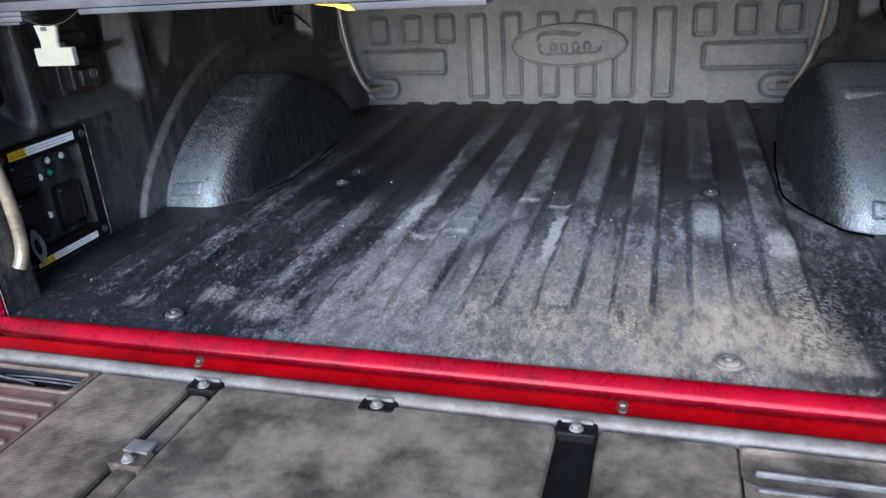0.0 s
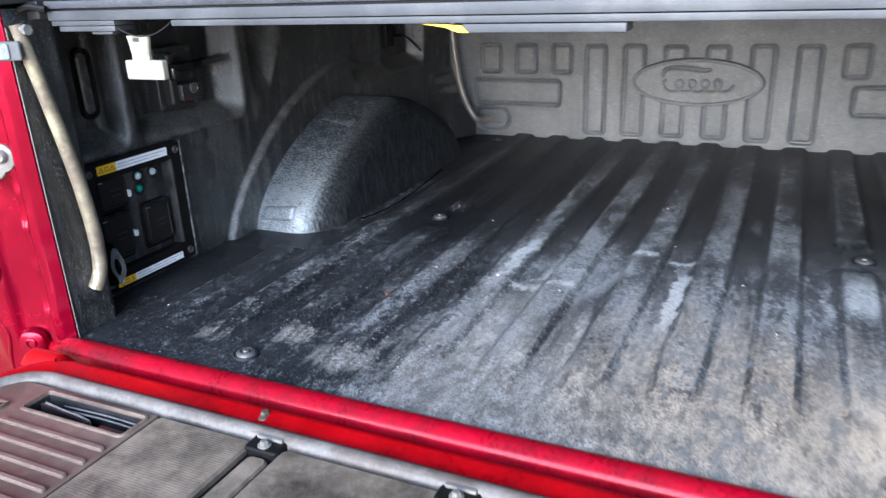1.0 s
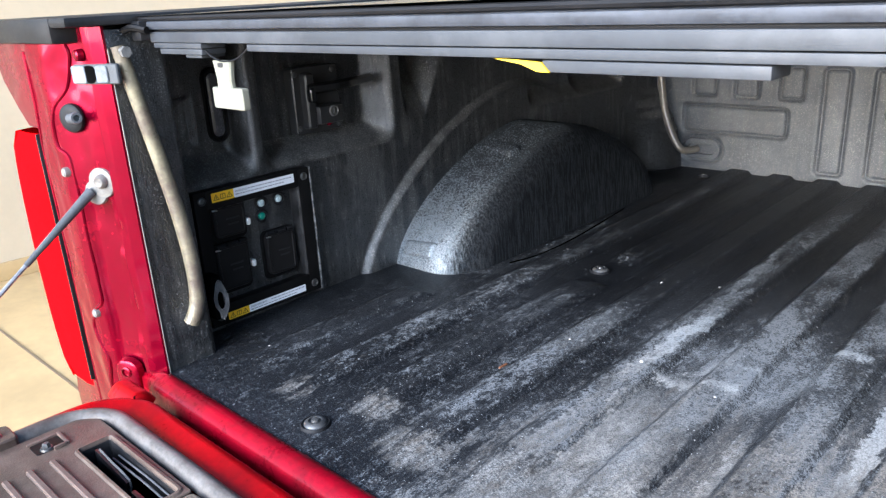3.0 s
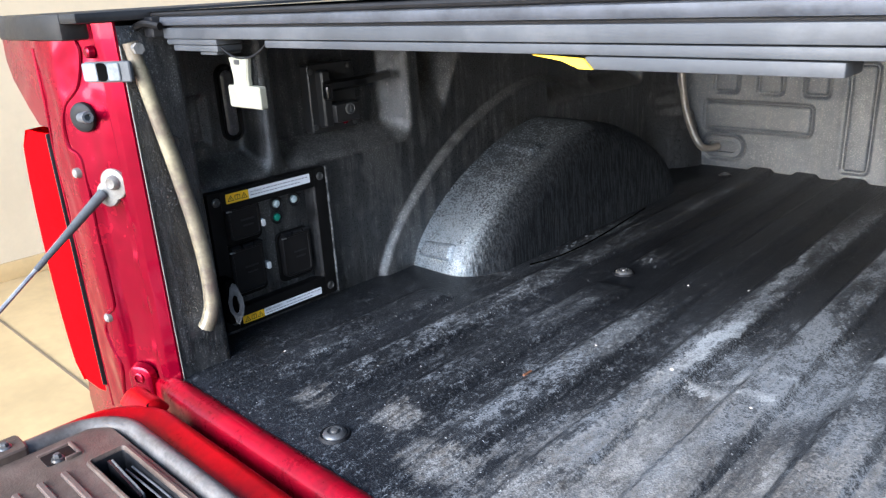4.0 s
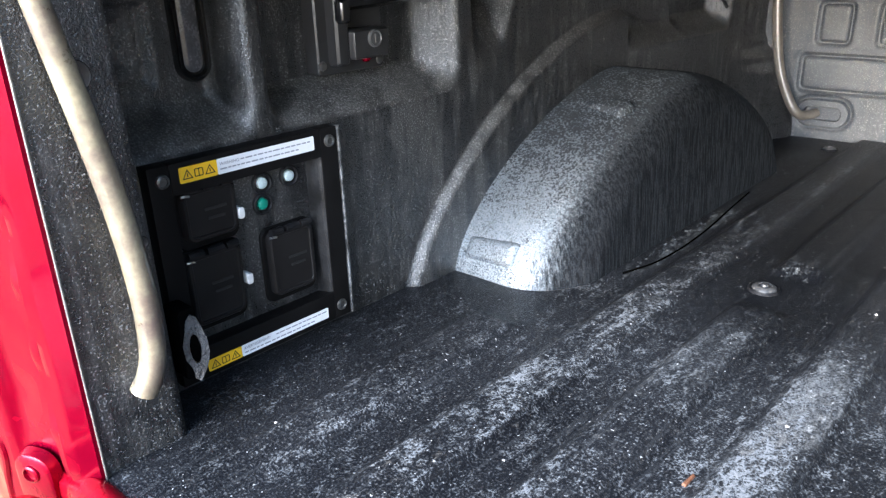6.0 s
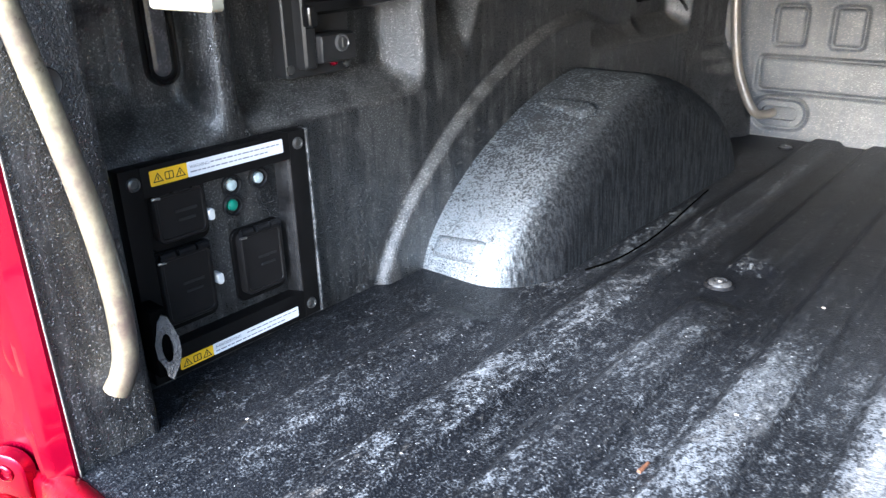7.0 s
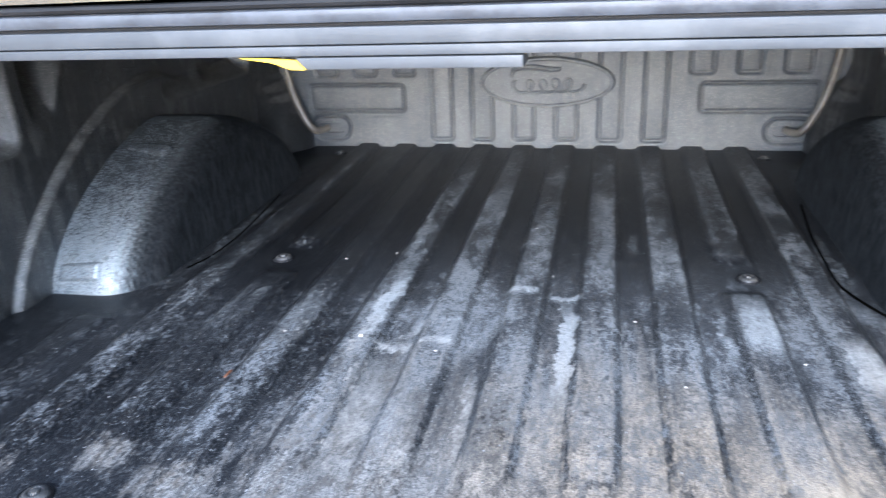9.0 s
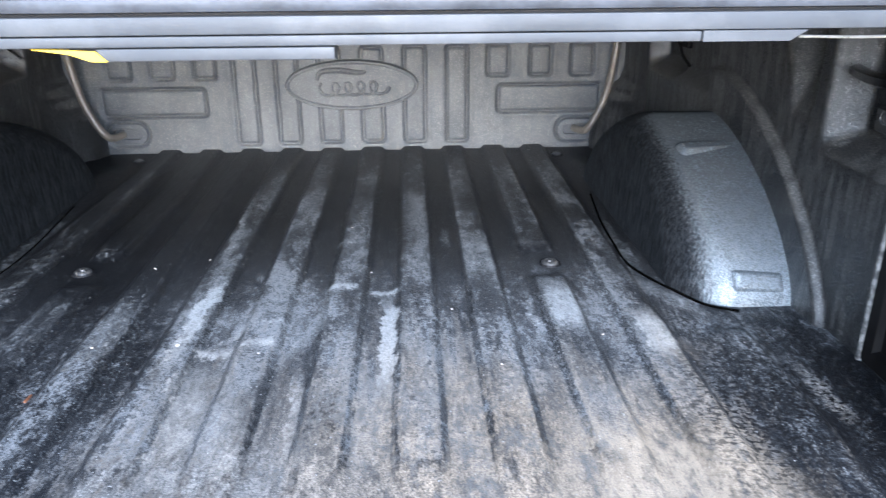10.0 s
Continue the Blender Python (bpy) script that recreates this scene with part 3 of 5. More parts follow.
def front_end(z):
    """Half width of the bed at the bulkhead, which is waisted above the floor."""
    rows = ((-0.1, 0.712), (0.02, 0.714), (0.10, 0.728), (0.145, 0.744), (0.18, 0.769), (0.21, 0.795), (0.24, 0.804), (0.30, 0.804), (0.36, 0.780), (0.42, 0.752), (0.60, 0.748))
    for (a, p), (b, q) in zip(rows, rows[1:]):
        if a <= z <= b:
            return p + (q - p) * smooth(a, b, z)
    return 0.748


def wall_depth(y, z):
    """How far out of the centre line the side wall stands."""
    up = smooth(0.252, 0.300, z)
    d = 0.820 + 0.004 * z
    p0 = 1 - smooth(0.284, 0.308, y)
    p1 = smooth(0.322, 0.358, y) * (1 - smooth(0.600, 0.642, y))
    high = smooth(0.275, 0.47, z)
    p2 = smooth(0.664, 0.690, y) * (1 - smooth(0.730, 0.734 + 0.085 * high, y)) * high
    p4 = bar(1.10, 1.52, y, 0.03) * (0.5 + 0.5 * smooth(1.30, 1.34, y))
    d += 0.056 * up * max(p0, p1, 1.5 * p2, p4)
    # square pressing beside the slot
    d += 0.010 * bar(0.176, 0.224, y, 0.006) * bar(0.318, 0.392, z, 0.006) + 0.007 * bar(0.188, 0.206, y, 0.005) * bar(0.335, 0.378, z, 0.006)
    # raised flange round the wheel arch
    ring = (abs(y - 1.04) / 0.505) ** 1.7 + (max(z, 0.0) / 0.318) ** 1.39
    d -= 0.015 * (1 - smooth(1.010, 1.072, ring)) * (1 - smooth(1.0, 1.35, y))
    # the post at the tailgate end
    post = 1 - smooth(0.130, 0.160, y)
    d = d * (1 - post) + (0.742 + 0.012 * z) * post
    # towards the bulkhead the wall comes in
    front = smooth(1.52, 1.70, y)
    return d * (1 - front) + front_end(z) * front


def side_wall(sx, name):
    bm = bmesh.new()
    sheet(bm, lambda u, v: (sx * wall_depth(u, v), u, v), lin(0.047, FRONT + 0.01, 320), lin(-0.01, 0.515, 96))
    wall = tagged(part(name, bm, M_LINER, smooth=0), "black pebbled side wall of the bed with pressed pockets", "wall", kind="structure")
    wall.data.shade_smooth()
    # wheel arch: a humped shell, rolled over into an upright inner face
    bm = bmesh.new()
    prof = [Vector(arch_profile(-1 + 2 * i / 72)) for i in range(73)]
    norm = []
    for i, p in enumerate(prof):
        d = (prof[min(i + 1, 72)] - prof[max(i - 1, 0)]).normalized()
        norm.append(Vector((-d.y, d.x)))
    norm[0], norm[-1] = Vector((-1, 0.05)).normalized(), Vector((1, 0.05)).normalized()
    radius = [0.060 + 0.042 * (1 - smooth(0.0, 0.16, p.y)) for p in prof]
    rings = [[(sx * 0.845, p.x, p.y - 0.003) for p in prof], [(sx * 0.80, p.x, p.y - 0.003) for p in prof], [(sx * 0.755, p.x, p.y - 0.003) for p in prof]]
    last = None
    for a in range(0, 91, 10):
        c, q = math.cos(radians(a)), math.sin(radians(a))
        last = [p - n * r * (1 - c) for p, n, r in zip(prof, norm, radius)]
        rings.append([(sx * (AX + 0.010 * smooth(0, 0.2, p.y) + r * (1 - q)), p.x, max(p.y, -0.002) - 0.003) for p, r in zip(last, radius)])
    for f in (0.8, 0.5, 0.2, -0.05):
        rings.append([(sx * (AX + 0.010 * smooth(0, 0.2, p.y * f)), p.x, p.y * f - 0.003) for p in last])
    loft(bm, rings, False, False, closed=False)
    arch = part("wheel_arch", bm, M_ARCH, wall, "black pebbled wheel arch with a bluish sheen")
    # foot pad on the rear face of the arch
    y0, z0 = 0.6165, 0.040
    y1, z1 = 0.6389, 0.074
    bm = bmesh.new()
    pad(bm, frame_of((sx * 0.752, y0, z0), (1, 0, -0.08 * sx), (0, y1 - y0, z1 - z0)), 0.088, 0.038, 0.008, [(0, -0.006), (0.004, 0.0006), (0.008, 0.0024), (0.012, 0.0030), (0.014, 0.0030)])
    part("foot_pad", bm, M_ARCH, arch)
    # raised tab on the shoulder
    ym, zm = arch_profile(-0.235)
    bm = bmesh.new()
    m = frame_of((sx * 0.735, ym, zm - 0.003), (1, sx * 0.25, sx * -0.04), (-sx * 0.25, 1, 0.37))
    pad(bm, m, 0.116, 0.036, 0.012, [(0, -0.006), (0.006, 0.0045), (0.009, 0.0060), (0.013, 0.0062)])
    part("tab", bm, M_ARCH, arch)
    # drain holes as dark discs, the shade inside put into their colour
    for y, z, r in ((0.097, 0.352, 0.013), (0.124, 0.205, 0.006)):
        bm = bmesh.new()
        m = on_left(sx * (wall_depth(y, z) - 0.0015), y, z) if sx < 0 else on_right(sx * (wall_depth(y, z) - 0.0015), y, z)
        disc(bm, m, r, [(0, 0), (0.001, 0.0012), (0.0025, 0.0004)], 16)
        part("drain_hole", bm, M_INK, wall)
    return wall


wall_left = side_wall(-1, "wall_left")
wall_right = side_wall(1, "wall_right")
bm = bmesh.new()
pad(bm, on_right(0.820, 0.285, 0.132), 0.234, 0.238, 0.010, [(0, -0.012), (0.001, 0.014), (0.003, 0.016), (0.024, 0.016), (0.028, 0.006), (0.04, 0.006)])
access = part("access_panel", bm, M_PANEL, wall_right, "black plastic access panel")
bm = bmesh.new()
tube(bm, [(0.806, 0.405, 0.012), (0.806, 0.405, 0.13), (0.806, 0.404, 0.250)], 0.0045, 8)
part("edge_bead", bm, M_BEAD, access)

# ---- bulkhead ----
PANELS = [(c, 0.162, 0.068, 0.284 if abs(c) > 0.15 else 0.280, 0.014) for c in (-0.300, -0.179, -0.056, 0.067, 0.191, 0.314)]
PANELS += [((a + b) / 2, 0.259, b - a, 0.094, 0.014) for a, b in ((-0.690, -0.617), (-0.567, -0.495), (-0.444, -0.376), (0.400, 0.468), (0.523, 0.592), (0.643, 0.715))]
PANELS += [((a + b) / 2, 0.149, b - a, 0.086, 0.016) for a, b in ((-0.716, -0.412), (0.432, 0.742))]
PLATES = [(-0.652, 0.059, 0.128, 0.078, 0.038), (0.672, 0.055, 0.128, 0.078, 0.038)]


def outside(x, z, c, h, w, t, r):
    """Distance from a rounded rectangle, negative inside it."""
    a, b = abs(x - c) - w / 2 + r, abs(z - h) - t / 2 + r
    return math.hypot(max(a, 0), max(b, 0)) + min(max(a, b), 0) - r


def bulkhead_y(x, z):
    d = min(outside(x, z, *p) for p in PANELS + PLATES)
    return FRONT + 0.006 * smooth(0.3, 0.5, z) + 0.0065 * (1 - smooth(-0.003, 0.003, d)) - 0.0010 * (1 - smooth(0.0, 0.010, abs(d - 0.008))) + 0.0012 * noise.noise((x * 6, z * 8, 3))


bm = bmesh.new()
sheet(bm, lambda u, v: (u, bulkhead_y(u, v), v), lin(-0.83, 0.83, 520), lin(-0.01, 0.535, 170))
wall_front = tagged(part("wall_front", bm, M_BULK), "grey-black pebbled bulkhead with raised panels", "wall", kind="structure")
for c, h, w, t, r in PANELS:
    bm = bmesh.new()
    pad(bm, on_front(c, FRONT, h), w - 0.014, t - 0.014, r - 0.005, [(-0.003, -0.014), (0, -0.002), (0.003, 0.0005), (0.008, 0.0014)])
    part("raised_panel", bm, M_BULK, wall_front)
for c, h, w, t, r in PLATES:
    bm = bmesh.new()
    pad(bm, on_front(c, FRONT, h), w - 0.014, t - 0.014, r - 0.008, [(-0.003, -0.014), (0, -0.001), (0.003, 0.002), (0.016, 0.0025), (0.018, -0.003), (0.021, -0.0035)], 7)
    part("tie_down_plate", bm, M_BULK, wall_front)
bm = bmesh.new()
m = on_front(0.010, FRONT, 0.195)
pad(bm, m, 0.385, 0.145, 0, [(0, 0.0), (0.001, 0.012), (0.004, 0.017), (0.009, 0.017), (0.012, 0.013), (0.05, 0.0135)], oval=True)
emblem = part("emblem", bm, M_BULK, wall_front, "embossed oval emblem")
bm = bmesh.new()
tube(bm, [m @ Vector(p) for p in ((-0.100, 0.016, 0.0135), (-0.088, 0.038, 0.0135), (-0.04, 0.043, 0.0135), (0.02, 0.036, 0.0135), (0.042, 0.040, 0.0135))], lambda s: 0.004 + 0.004 * math.sin(3 * s), 8)
tube(bm, [m @ Vector((-0.085 + 0.175 * q - 0.018 * math.sin(30 * q), -0.012 + 0.018 * math.cos(30 * q) + 0.004 * q, 0.0135)) for q in lin(0, 1, 40)], lambda s: 0.0036 + 0.0014 * abs(math.sin(14 * s)), 8, n=3)
part("emblem_relief", bm, M_BULK, emblem)

# ---- rear jambs and body sides ----


def jamb(sx, name):
    bm = bmesh.new()
    line = [(0.7405, 0.0495), (0.7405, 0.046), (0.7425, 0.0445), (0.750, 0.0420), (0.758, 0.0385), (0.790, 0.0225), (0.834, 0.0035), (0.845, -0.001), (0.856, -0.003), (0.905, -0.003), (0.925, 0.004), (0.938, 0.02), (0.942, 0.045)]
    fine = [line[0], line[1], line[2]]
    for (xa, ya), (xb, yb) in zip(line[2:], line[3:]):
        k = max(1, int((xb - xa) / 0.004))
        fine += [(xa + (xb - xa) * i / k, ya + (yb - ya) * i / k) for i in range(1, k + 1)]

    def pressing(x, z):
        """A flat recess in the middle of the jamb, and the slight waves of pressed steel."""
        d = 0.009 * bar(0.784, 0.822, x, 0.006) * bar(0.0, 0.265, z, 0.02)
        d -= 0.008 * bar(0.752, 0.762, x, 0.009)
        for zc in (0.190, 0.130, 0.118, 0.045, 0.245):
            d -= 0.003 * math.exp(-((x - 0.774) / 0.006) ** 2 - ((z - zc) / 0.010) ** 2)
        return d + (0.003 * noise.noise((x * 30, z * 14, 2)) + 0.0008 * noise.noise((x * 60, z * 40, 5))) * smooth(0.745, 0.77, x)

    rows = []
    for z in lin(-0.17, 0.50, 90):
        rows.append([(sx * (x + 0.012 * z), y + pressing(x, z), z) for x, y in fine])
    loft(bm, [[(sx * (x + 0.012 * z), y + pressing(x, z), z) for x, y in fine if x < 0.786] for z in lin(0.50, 0.520, 5)], False, False, closed=False)

    def jamb_y(x):
        for (xa, ya), (xb, yb) in zip(line[1:], line[2:]):
            if xa <= x <= xb:
                return ya + (yb - ya) * (x - xa) / max(1e-6, xb - xa)
        return -0.003

    loft(bm, rows, False, False, closed=False)
    ob = tagged(part(name, bm, M_RED), "red painted rear jamb of the bed", "body panel", kind="structure")
    for pts in ([(x, jamb_y(x), z) for x, z in ((0.800, 0.50), (0.798, 0.48), (0.812, 0.44), (0.838, 0.415), (0.851, 0.385), (0.850, 0.355), (0.833, 0.340), (0.831, 0.30), (0.832, 0.223), (0.831, 0.150), (0.832, 0.112),
                                                (0.845, 0.098), (0.862, 0.070), (0.856, 0.045), (0.842, 0.010), (0.848, -0.03), (0.851, -0.10))], ((0.898, -0.0028, 0.49), (0.900, -0.0028, 0.40), (0.915, 0.000, 0.33), (0.925, 0.004, 0.10), (0.920, 0.002, -0.09))):
        bm = bmesh.new()
        tube(bm, [(sx * (x + 0.012 * z), y + 0.0005, z) for x, y, z in pts], 0.0035, 8)
        part("crease", bm, M_RED, ob)
    bm = bmesh.new()
    tube(bm, [(sx * (0.7402 + 0.012 * z), 0.0505, z) for z in lin(-0.02, 0.49, 10)], 0.0012, 6)
    part("pale_line", bm, M_ANCHOR, ob, "thin pale line between jamb and liner")
    for top, rows in ((True, [(0.50, 1.068), (0.47, 1.072), (0.44, 1.060), (0.40, 1.020), (0.375, 0.990)]), (False, [(-0.06, 0.985), (-0.085, 1.045), (-0.12, 1.055), (-0.17, 1.050)])):
        bm = bmesh.new()
        loft(bm, [[(sx * 0.918, 0.003, z), (sx * 0.955, 0.004, z), (sx * (x - 0.012), 0.006, z), (sx * x, 0.014, z), (sx * (x + 0.002), 0.07, z)] for z, x in rows], False, False, closed=False)
        part("corner_panel", bm, M_RED, ob)
    bm = bmesh.new()
    sheet(bm, lambda u, v: (sx * (1.075 - 0.05 * (v - 0.1) ** 2), u, v), lin(0.05, 1.80, 12), lin(-0.30, 0.50, 8))
    part("outer_skin", bm, M_RED, ob)
    return ob


jamb_left = jamb(-1, "wall_jamb_left")
jamb_right = jamb(1, "wall_jamb_right")
for sx, par in ((-1, jamb_left), (1, jamb_right)):
    bm = bmesh.new()
    xs = sorted((sx * 0.735, sx * 1.029))
    out = sorted((sx * 0.785, sx * 1.030))
    box(bm, (out[0], -0.006, 0.500), (out[1], 1.80, 0.535), 0.006)
    box(bm, (xs[0], -0.004, 0.521), (xs[1], 1.80, 0.5345), 0.005)
    part("rail_cap", bm, M_BLACK, par, "black plastic rail cap")

# ---- sill ----
bm = bmesh.new()
prof = [(0.052, -0.03), (0.052, -0.004), (0.046, 0.002), (0.038, 0.005), (0.028, 0.004), (0.018, -0.001), (0.012, -0.010), (0.010, -0.035), (-0.030, -0.050), (-0.042, -0.08)]
rows = []
for x in lin(-0.80, 0.80, 64):
    # at its ends the roll sinks back into the jambs
    f = smooth(0.735, 0.79, abs(x))
    back = 0.036 - 0.45 * (abs(x) - 0.758)
    rows.append([(x, y + max(0.0, back - y) * f, z - 0.012 * f) for y, z in prof])
loft(bm, rows, False, False, closed=False)
sill = tagged(part("sill", bm, M_SILL), "red painted rear sill with scuffs", "sill", kind="structure")

# ---- tailgate, lowered flat ----
tailgate = thing("tailgate", "red lowered tailgate with worn black plastic inner panel", "tailgate", at=(0, -0.05, -0.02))
TG = (0, 0.05, 0.02)


def gate_part(name, bm, mat, label="", parent=None, smooth=40):
    bm.transform(Matrix.Translation(TG))
    return part(name, bm, mat, parent or tailgate, label, smooth)


def gate_outline(inset, zz, near=-0.052, far=-0.56):
    h = near - far
    return [(x, y + (near + far) / 2, zz) for x, y in rrect(1.49 - 2 * inset, h - 2 * inset, 0.085 - inset, 8)]


bm = bmesh.new()
rows = [[Vector(p) for p in gate_outline(-0.012, z, -0.020)] for z in (-0.10, -0.02, -0.008)]
rows.append([Vector(p) for p in gate_outline(-0.009, -0.001, -0.020)])
rows.append([Vector(p) for p in gate_outline(-0.004, 0.003, -0.020)])
rows.append([Vector(p) for p in gate_outline(0.004, 0.003, -0.020)])
rows.append([Vector(p) for p in gate_outline(0.030, -0.007, -0.022)])
rows.append([Vector(p) for p in gate_outline(0.031, -0.03, -0.030)])
loft(bm, rows, True, True)
gate_part("shell", bm, M_GATERED)
# the raised rim of the plastic panel
bm = bmesh.new()
rim = [(-0.001, -0.012), (-0.001, -0.001), (0.003, 0.006), (0.010, 0.009), (0.017, 0.007), (0.022, 0.000), (0.024, -0.010)]
loft(bm, [[Vector(p) for p in gate_outline(i, z)] for i, z in rim], False, False)
gate_part("rim", bm, M_RIM, "grey worn bevelled rim")


def gate_board(name, x0, x1, y0, y1, z, mat, r=0.01, bev=0.003):
    bm = bmesh.new()
    slab(bm, on_floor((x0 + x1) / 2, (y0 + y1) / 2, -0.02), x1 - x0, y1 - y0, 0.02 + z, r, bev)
    return gate_part(name, bm, mat)


gate_board("backing", -0.438, 0.438, -0.535, -0.068, -0.010, M_PANEL)
gate_board("middle_panel", -0.236, 0.232, -0.535, -0.081, 0.0, M_GATE)
for sx in (-1, 1):
    xs = sorted((sx * 0.281, sx * 0.4375))
    gate_board("side_panel", xs[0], xs[1], -0.535, -0.081, 0.0, M_GATE)
    # end panel with a pocket beside the rim, a low divider in it and long ridges
    bm = bmesh.new()
    def outline(x0, x1, y0, y1, r, z):
        return [Vector((sx * ((x0 + x1) / 2 + a), (y0 + y1) / 2 + c, z)) for a, c in rrect(x1 - x0, y1 - y0, r, 5)]
    hole = lambda d, z: outline(0.442 - d, 0.640 + d, -0.143 - d, -0.086 + d, 0.012 + d, z)
    if sx > 0:
        loft(bm, [outline(0.4385, 0.716, -0.535, -0.082, 0.004, -0.02), outline(0.4385, 0.716, -0.535, -0.082, 0.004, -0.001), outline(0.4395, 0.715, -0.534, -0.083, 0.003, 0.0), hole(0.004, 0.0), hole(0.0, -0.004), hole(-0.003, -0.005)])
    else:
        loft(bm, [outline(0.4385, 0.716, -0.535, -0.082, 0.004, -0.02), outline(0.4385, 0.716, -0.535, -0.082, 0.004, -0.001), outline(0.4395, 0.715, -0.534, -0.083, 0.003, 0.0),
              hole(-0.001, 0.0), hole(-0.003, 0.0025), hole(-0.006, 0.0028), hole(-0.009, -0.002)], False, False)
    end = gate_part("end_panel", bm, M_BROWN if sx < 0 else M_GATE)
    for k in range(8 if sx > 0 else 7):
        bm = bmesh.new()
        if sx > 0:
            slab(bm, on_floor(0.548, -0.124 - 0.0305 * k, -0.001 if k else -0.006), 0.190, 0.0055, 0.004 if k else 0.007, 0.0024, 0.0014)
        else:
            slab(bm, on_floor(-0.540, -0.168 - 0.028 * k, -0.001), 0.190, 0.009, 0.005, 0.003, 0.002)
        gate_part("ridge", bm, M_RIDGE if sx < 0 else M_PALERIDGE)
    if sx > 0:
        continue
    bm = bmesh.new()
    loft(bm, [hole(-0.0085, -0.001), hole(-0.0095, -0.004), hole(-0.011, -0.030)], False, True)
    gate_part("pocket", bm, M_BLACK, "black pocket", end)
    bm = bmesh.new()
    pts = [(0.618, -0.030), (0.535, -0.030), (0.530, -0.010), (0.612, 0.001), (0.618, 0.0)]
    loft(bm, [[Vector((sx * x, y, z)) for x, z in pts] for y in (-0.121, -0.117)], True, True)
    gate_part("divider", bm, M_BEVEL)
    for yy in (-0.099, -0.107):
        bm = bmesh.new()
        tube(bm, [(sx * 0.458, yy, -0.010), (sx * 0.52, yy, -0.009), (sx * 0.60, yy, -0.012)], 0.0014, 6)
        gate_part("rail", bm, M_PALERIDGE)
    bm = bmesh.new()
    tube(bm, [(sx * 0.535, -0.1165, -0.028), (sx * 0.531, -0.1165, -0.009), (sx * 0.575, -0.1165, -0.0035), (sx * 0.612, -0.1165, 0.0015)], 0.0015, 6, n=2)
    gate_part("divider_edge", bm, M_PALERIDGE)
    bm = bmesh.new()
    box(bm, (min(sx * 0.500, sx * 0.455), -0.129, -0.030), (max(sx * 0.500, sx * 0.455), -0.123, -0.004), 0.001)
    gate_part("divider", bm, M_BEVEL)
# fine tread lines on the side panel
for sx in (-1,):
    bm = bmesh.new()
    for k in range(110):
        y = -0.086 - 0.004 * k
        box(bm, (sx * 0.359 - 0.072, y - 0.0011, -0.001), (sx * 0.359 + 0.072, y + 0.0011, 0.0003))
    tagged(gate_part("tread", bm, M_GATE, smooth=0), kind="stuff")
for c in (-0.259,):
    gate_board("strip", c - 0.016, c + 0.016, -0.535, -0.100, -0.005, M_GATE)
for c in (-0.261, -0.002, 0.255):
    for y in ((-0.082,) if c > -0.2 else (-0.082, -0.245)):
        bm = bmesh.new()
        slab(bm, on_floor(c, y, -0.011), 0.05, 0.032, 0.0125, 0.006, 0.002)
        clip = gate_part("clip", bm, M_PANEL if y > -0.2 else M_GATE)
        bm = bmesh.new()
        if y > -0.2:
            box(bm, (c - 0.019, y + 0.006, 0.0), (c + 0.019, y + 0.015, 0.0055), 0.001)
        else:
            box(bm, (c - 0.017, y + 0.008, 0.0), (c + 0.017, y + 0.030, 0.0045), 0.001)
        gate_part("tongue", bm, M_ANCHOR, "", clip)
        bm = bmesh.new()
        disc(bm, on_floor(c, y - 0.004, 0.0), 0.009, [(0, 0), (0.0005, 0.003), (0.002, 0.004)])
        disc(bm, on_floor(c, y - 0.004, 0.003), 0.0062, [(0, 0), (0.0003, 0.004), (0.002, 0.0055)], 6)
        gate_part("screw", bm, M_ANCHOR, "", clip)
for c in (-0.304, 0.306):
    bm = bmesh.new()
    disc(bm, on_floor(c, -0.028, -0.005), 0.012, [(0, 0), (0.001, 0.003), (0.004, 0.005)])
    disc(bm, on_floor(c, -0.028, -0.001), 0.007, [(0, 0), (0.0003, 0.005), (0.002, 0.007)], 6)
    gate_part("flange_bolt", bm, M_RUSTY)
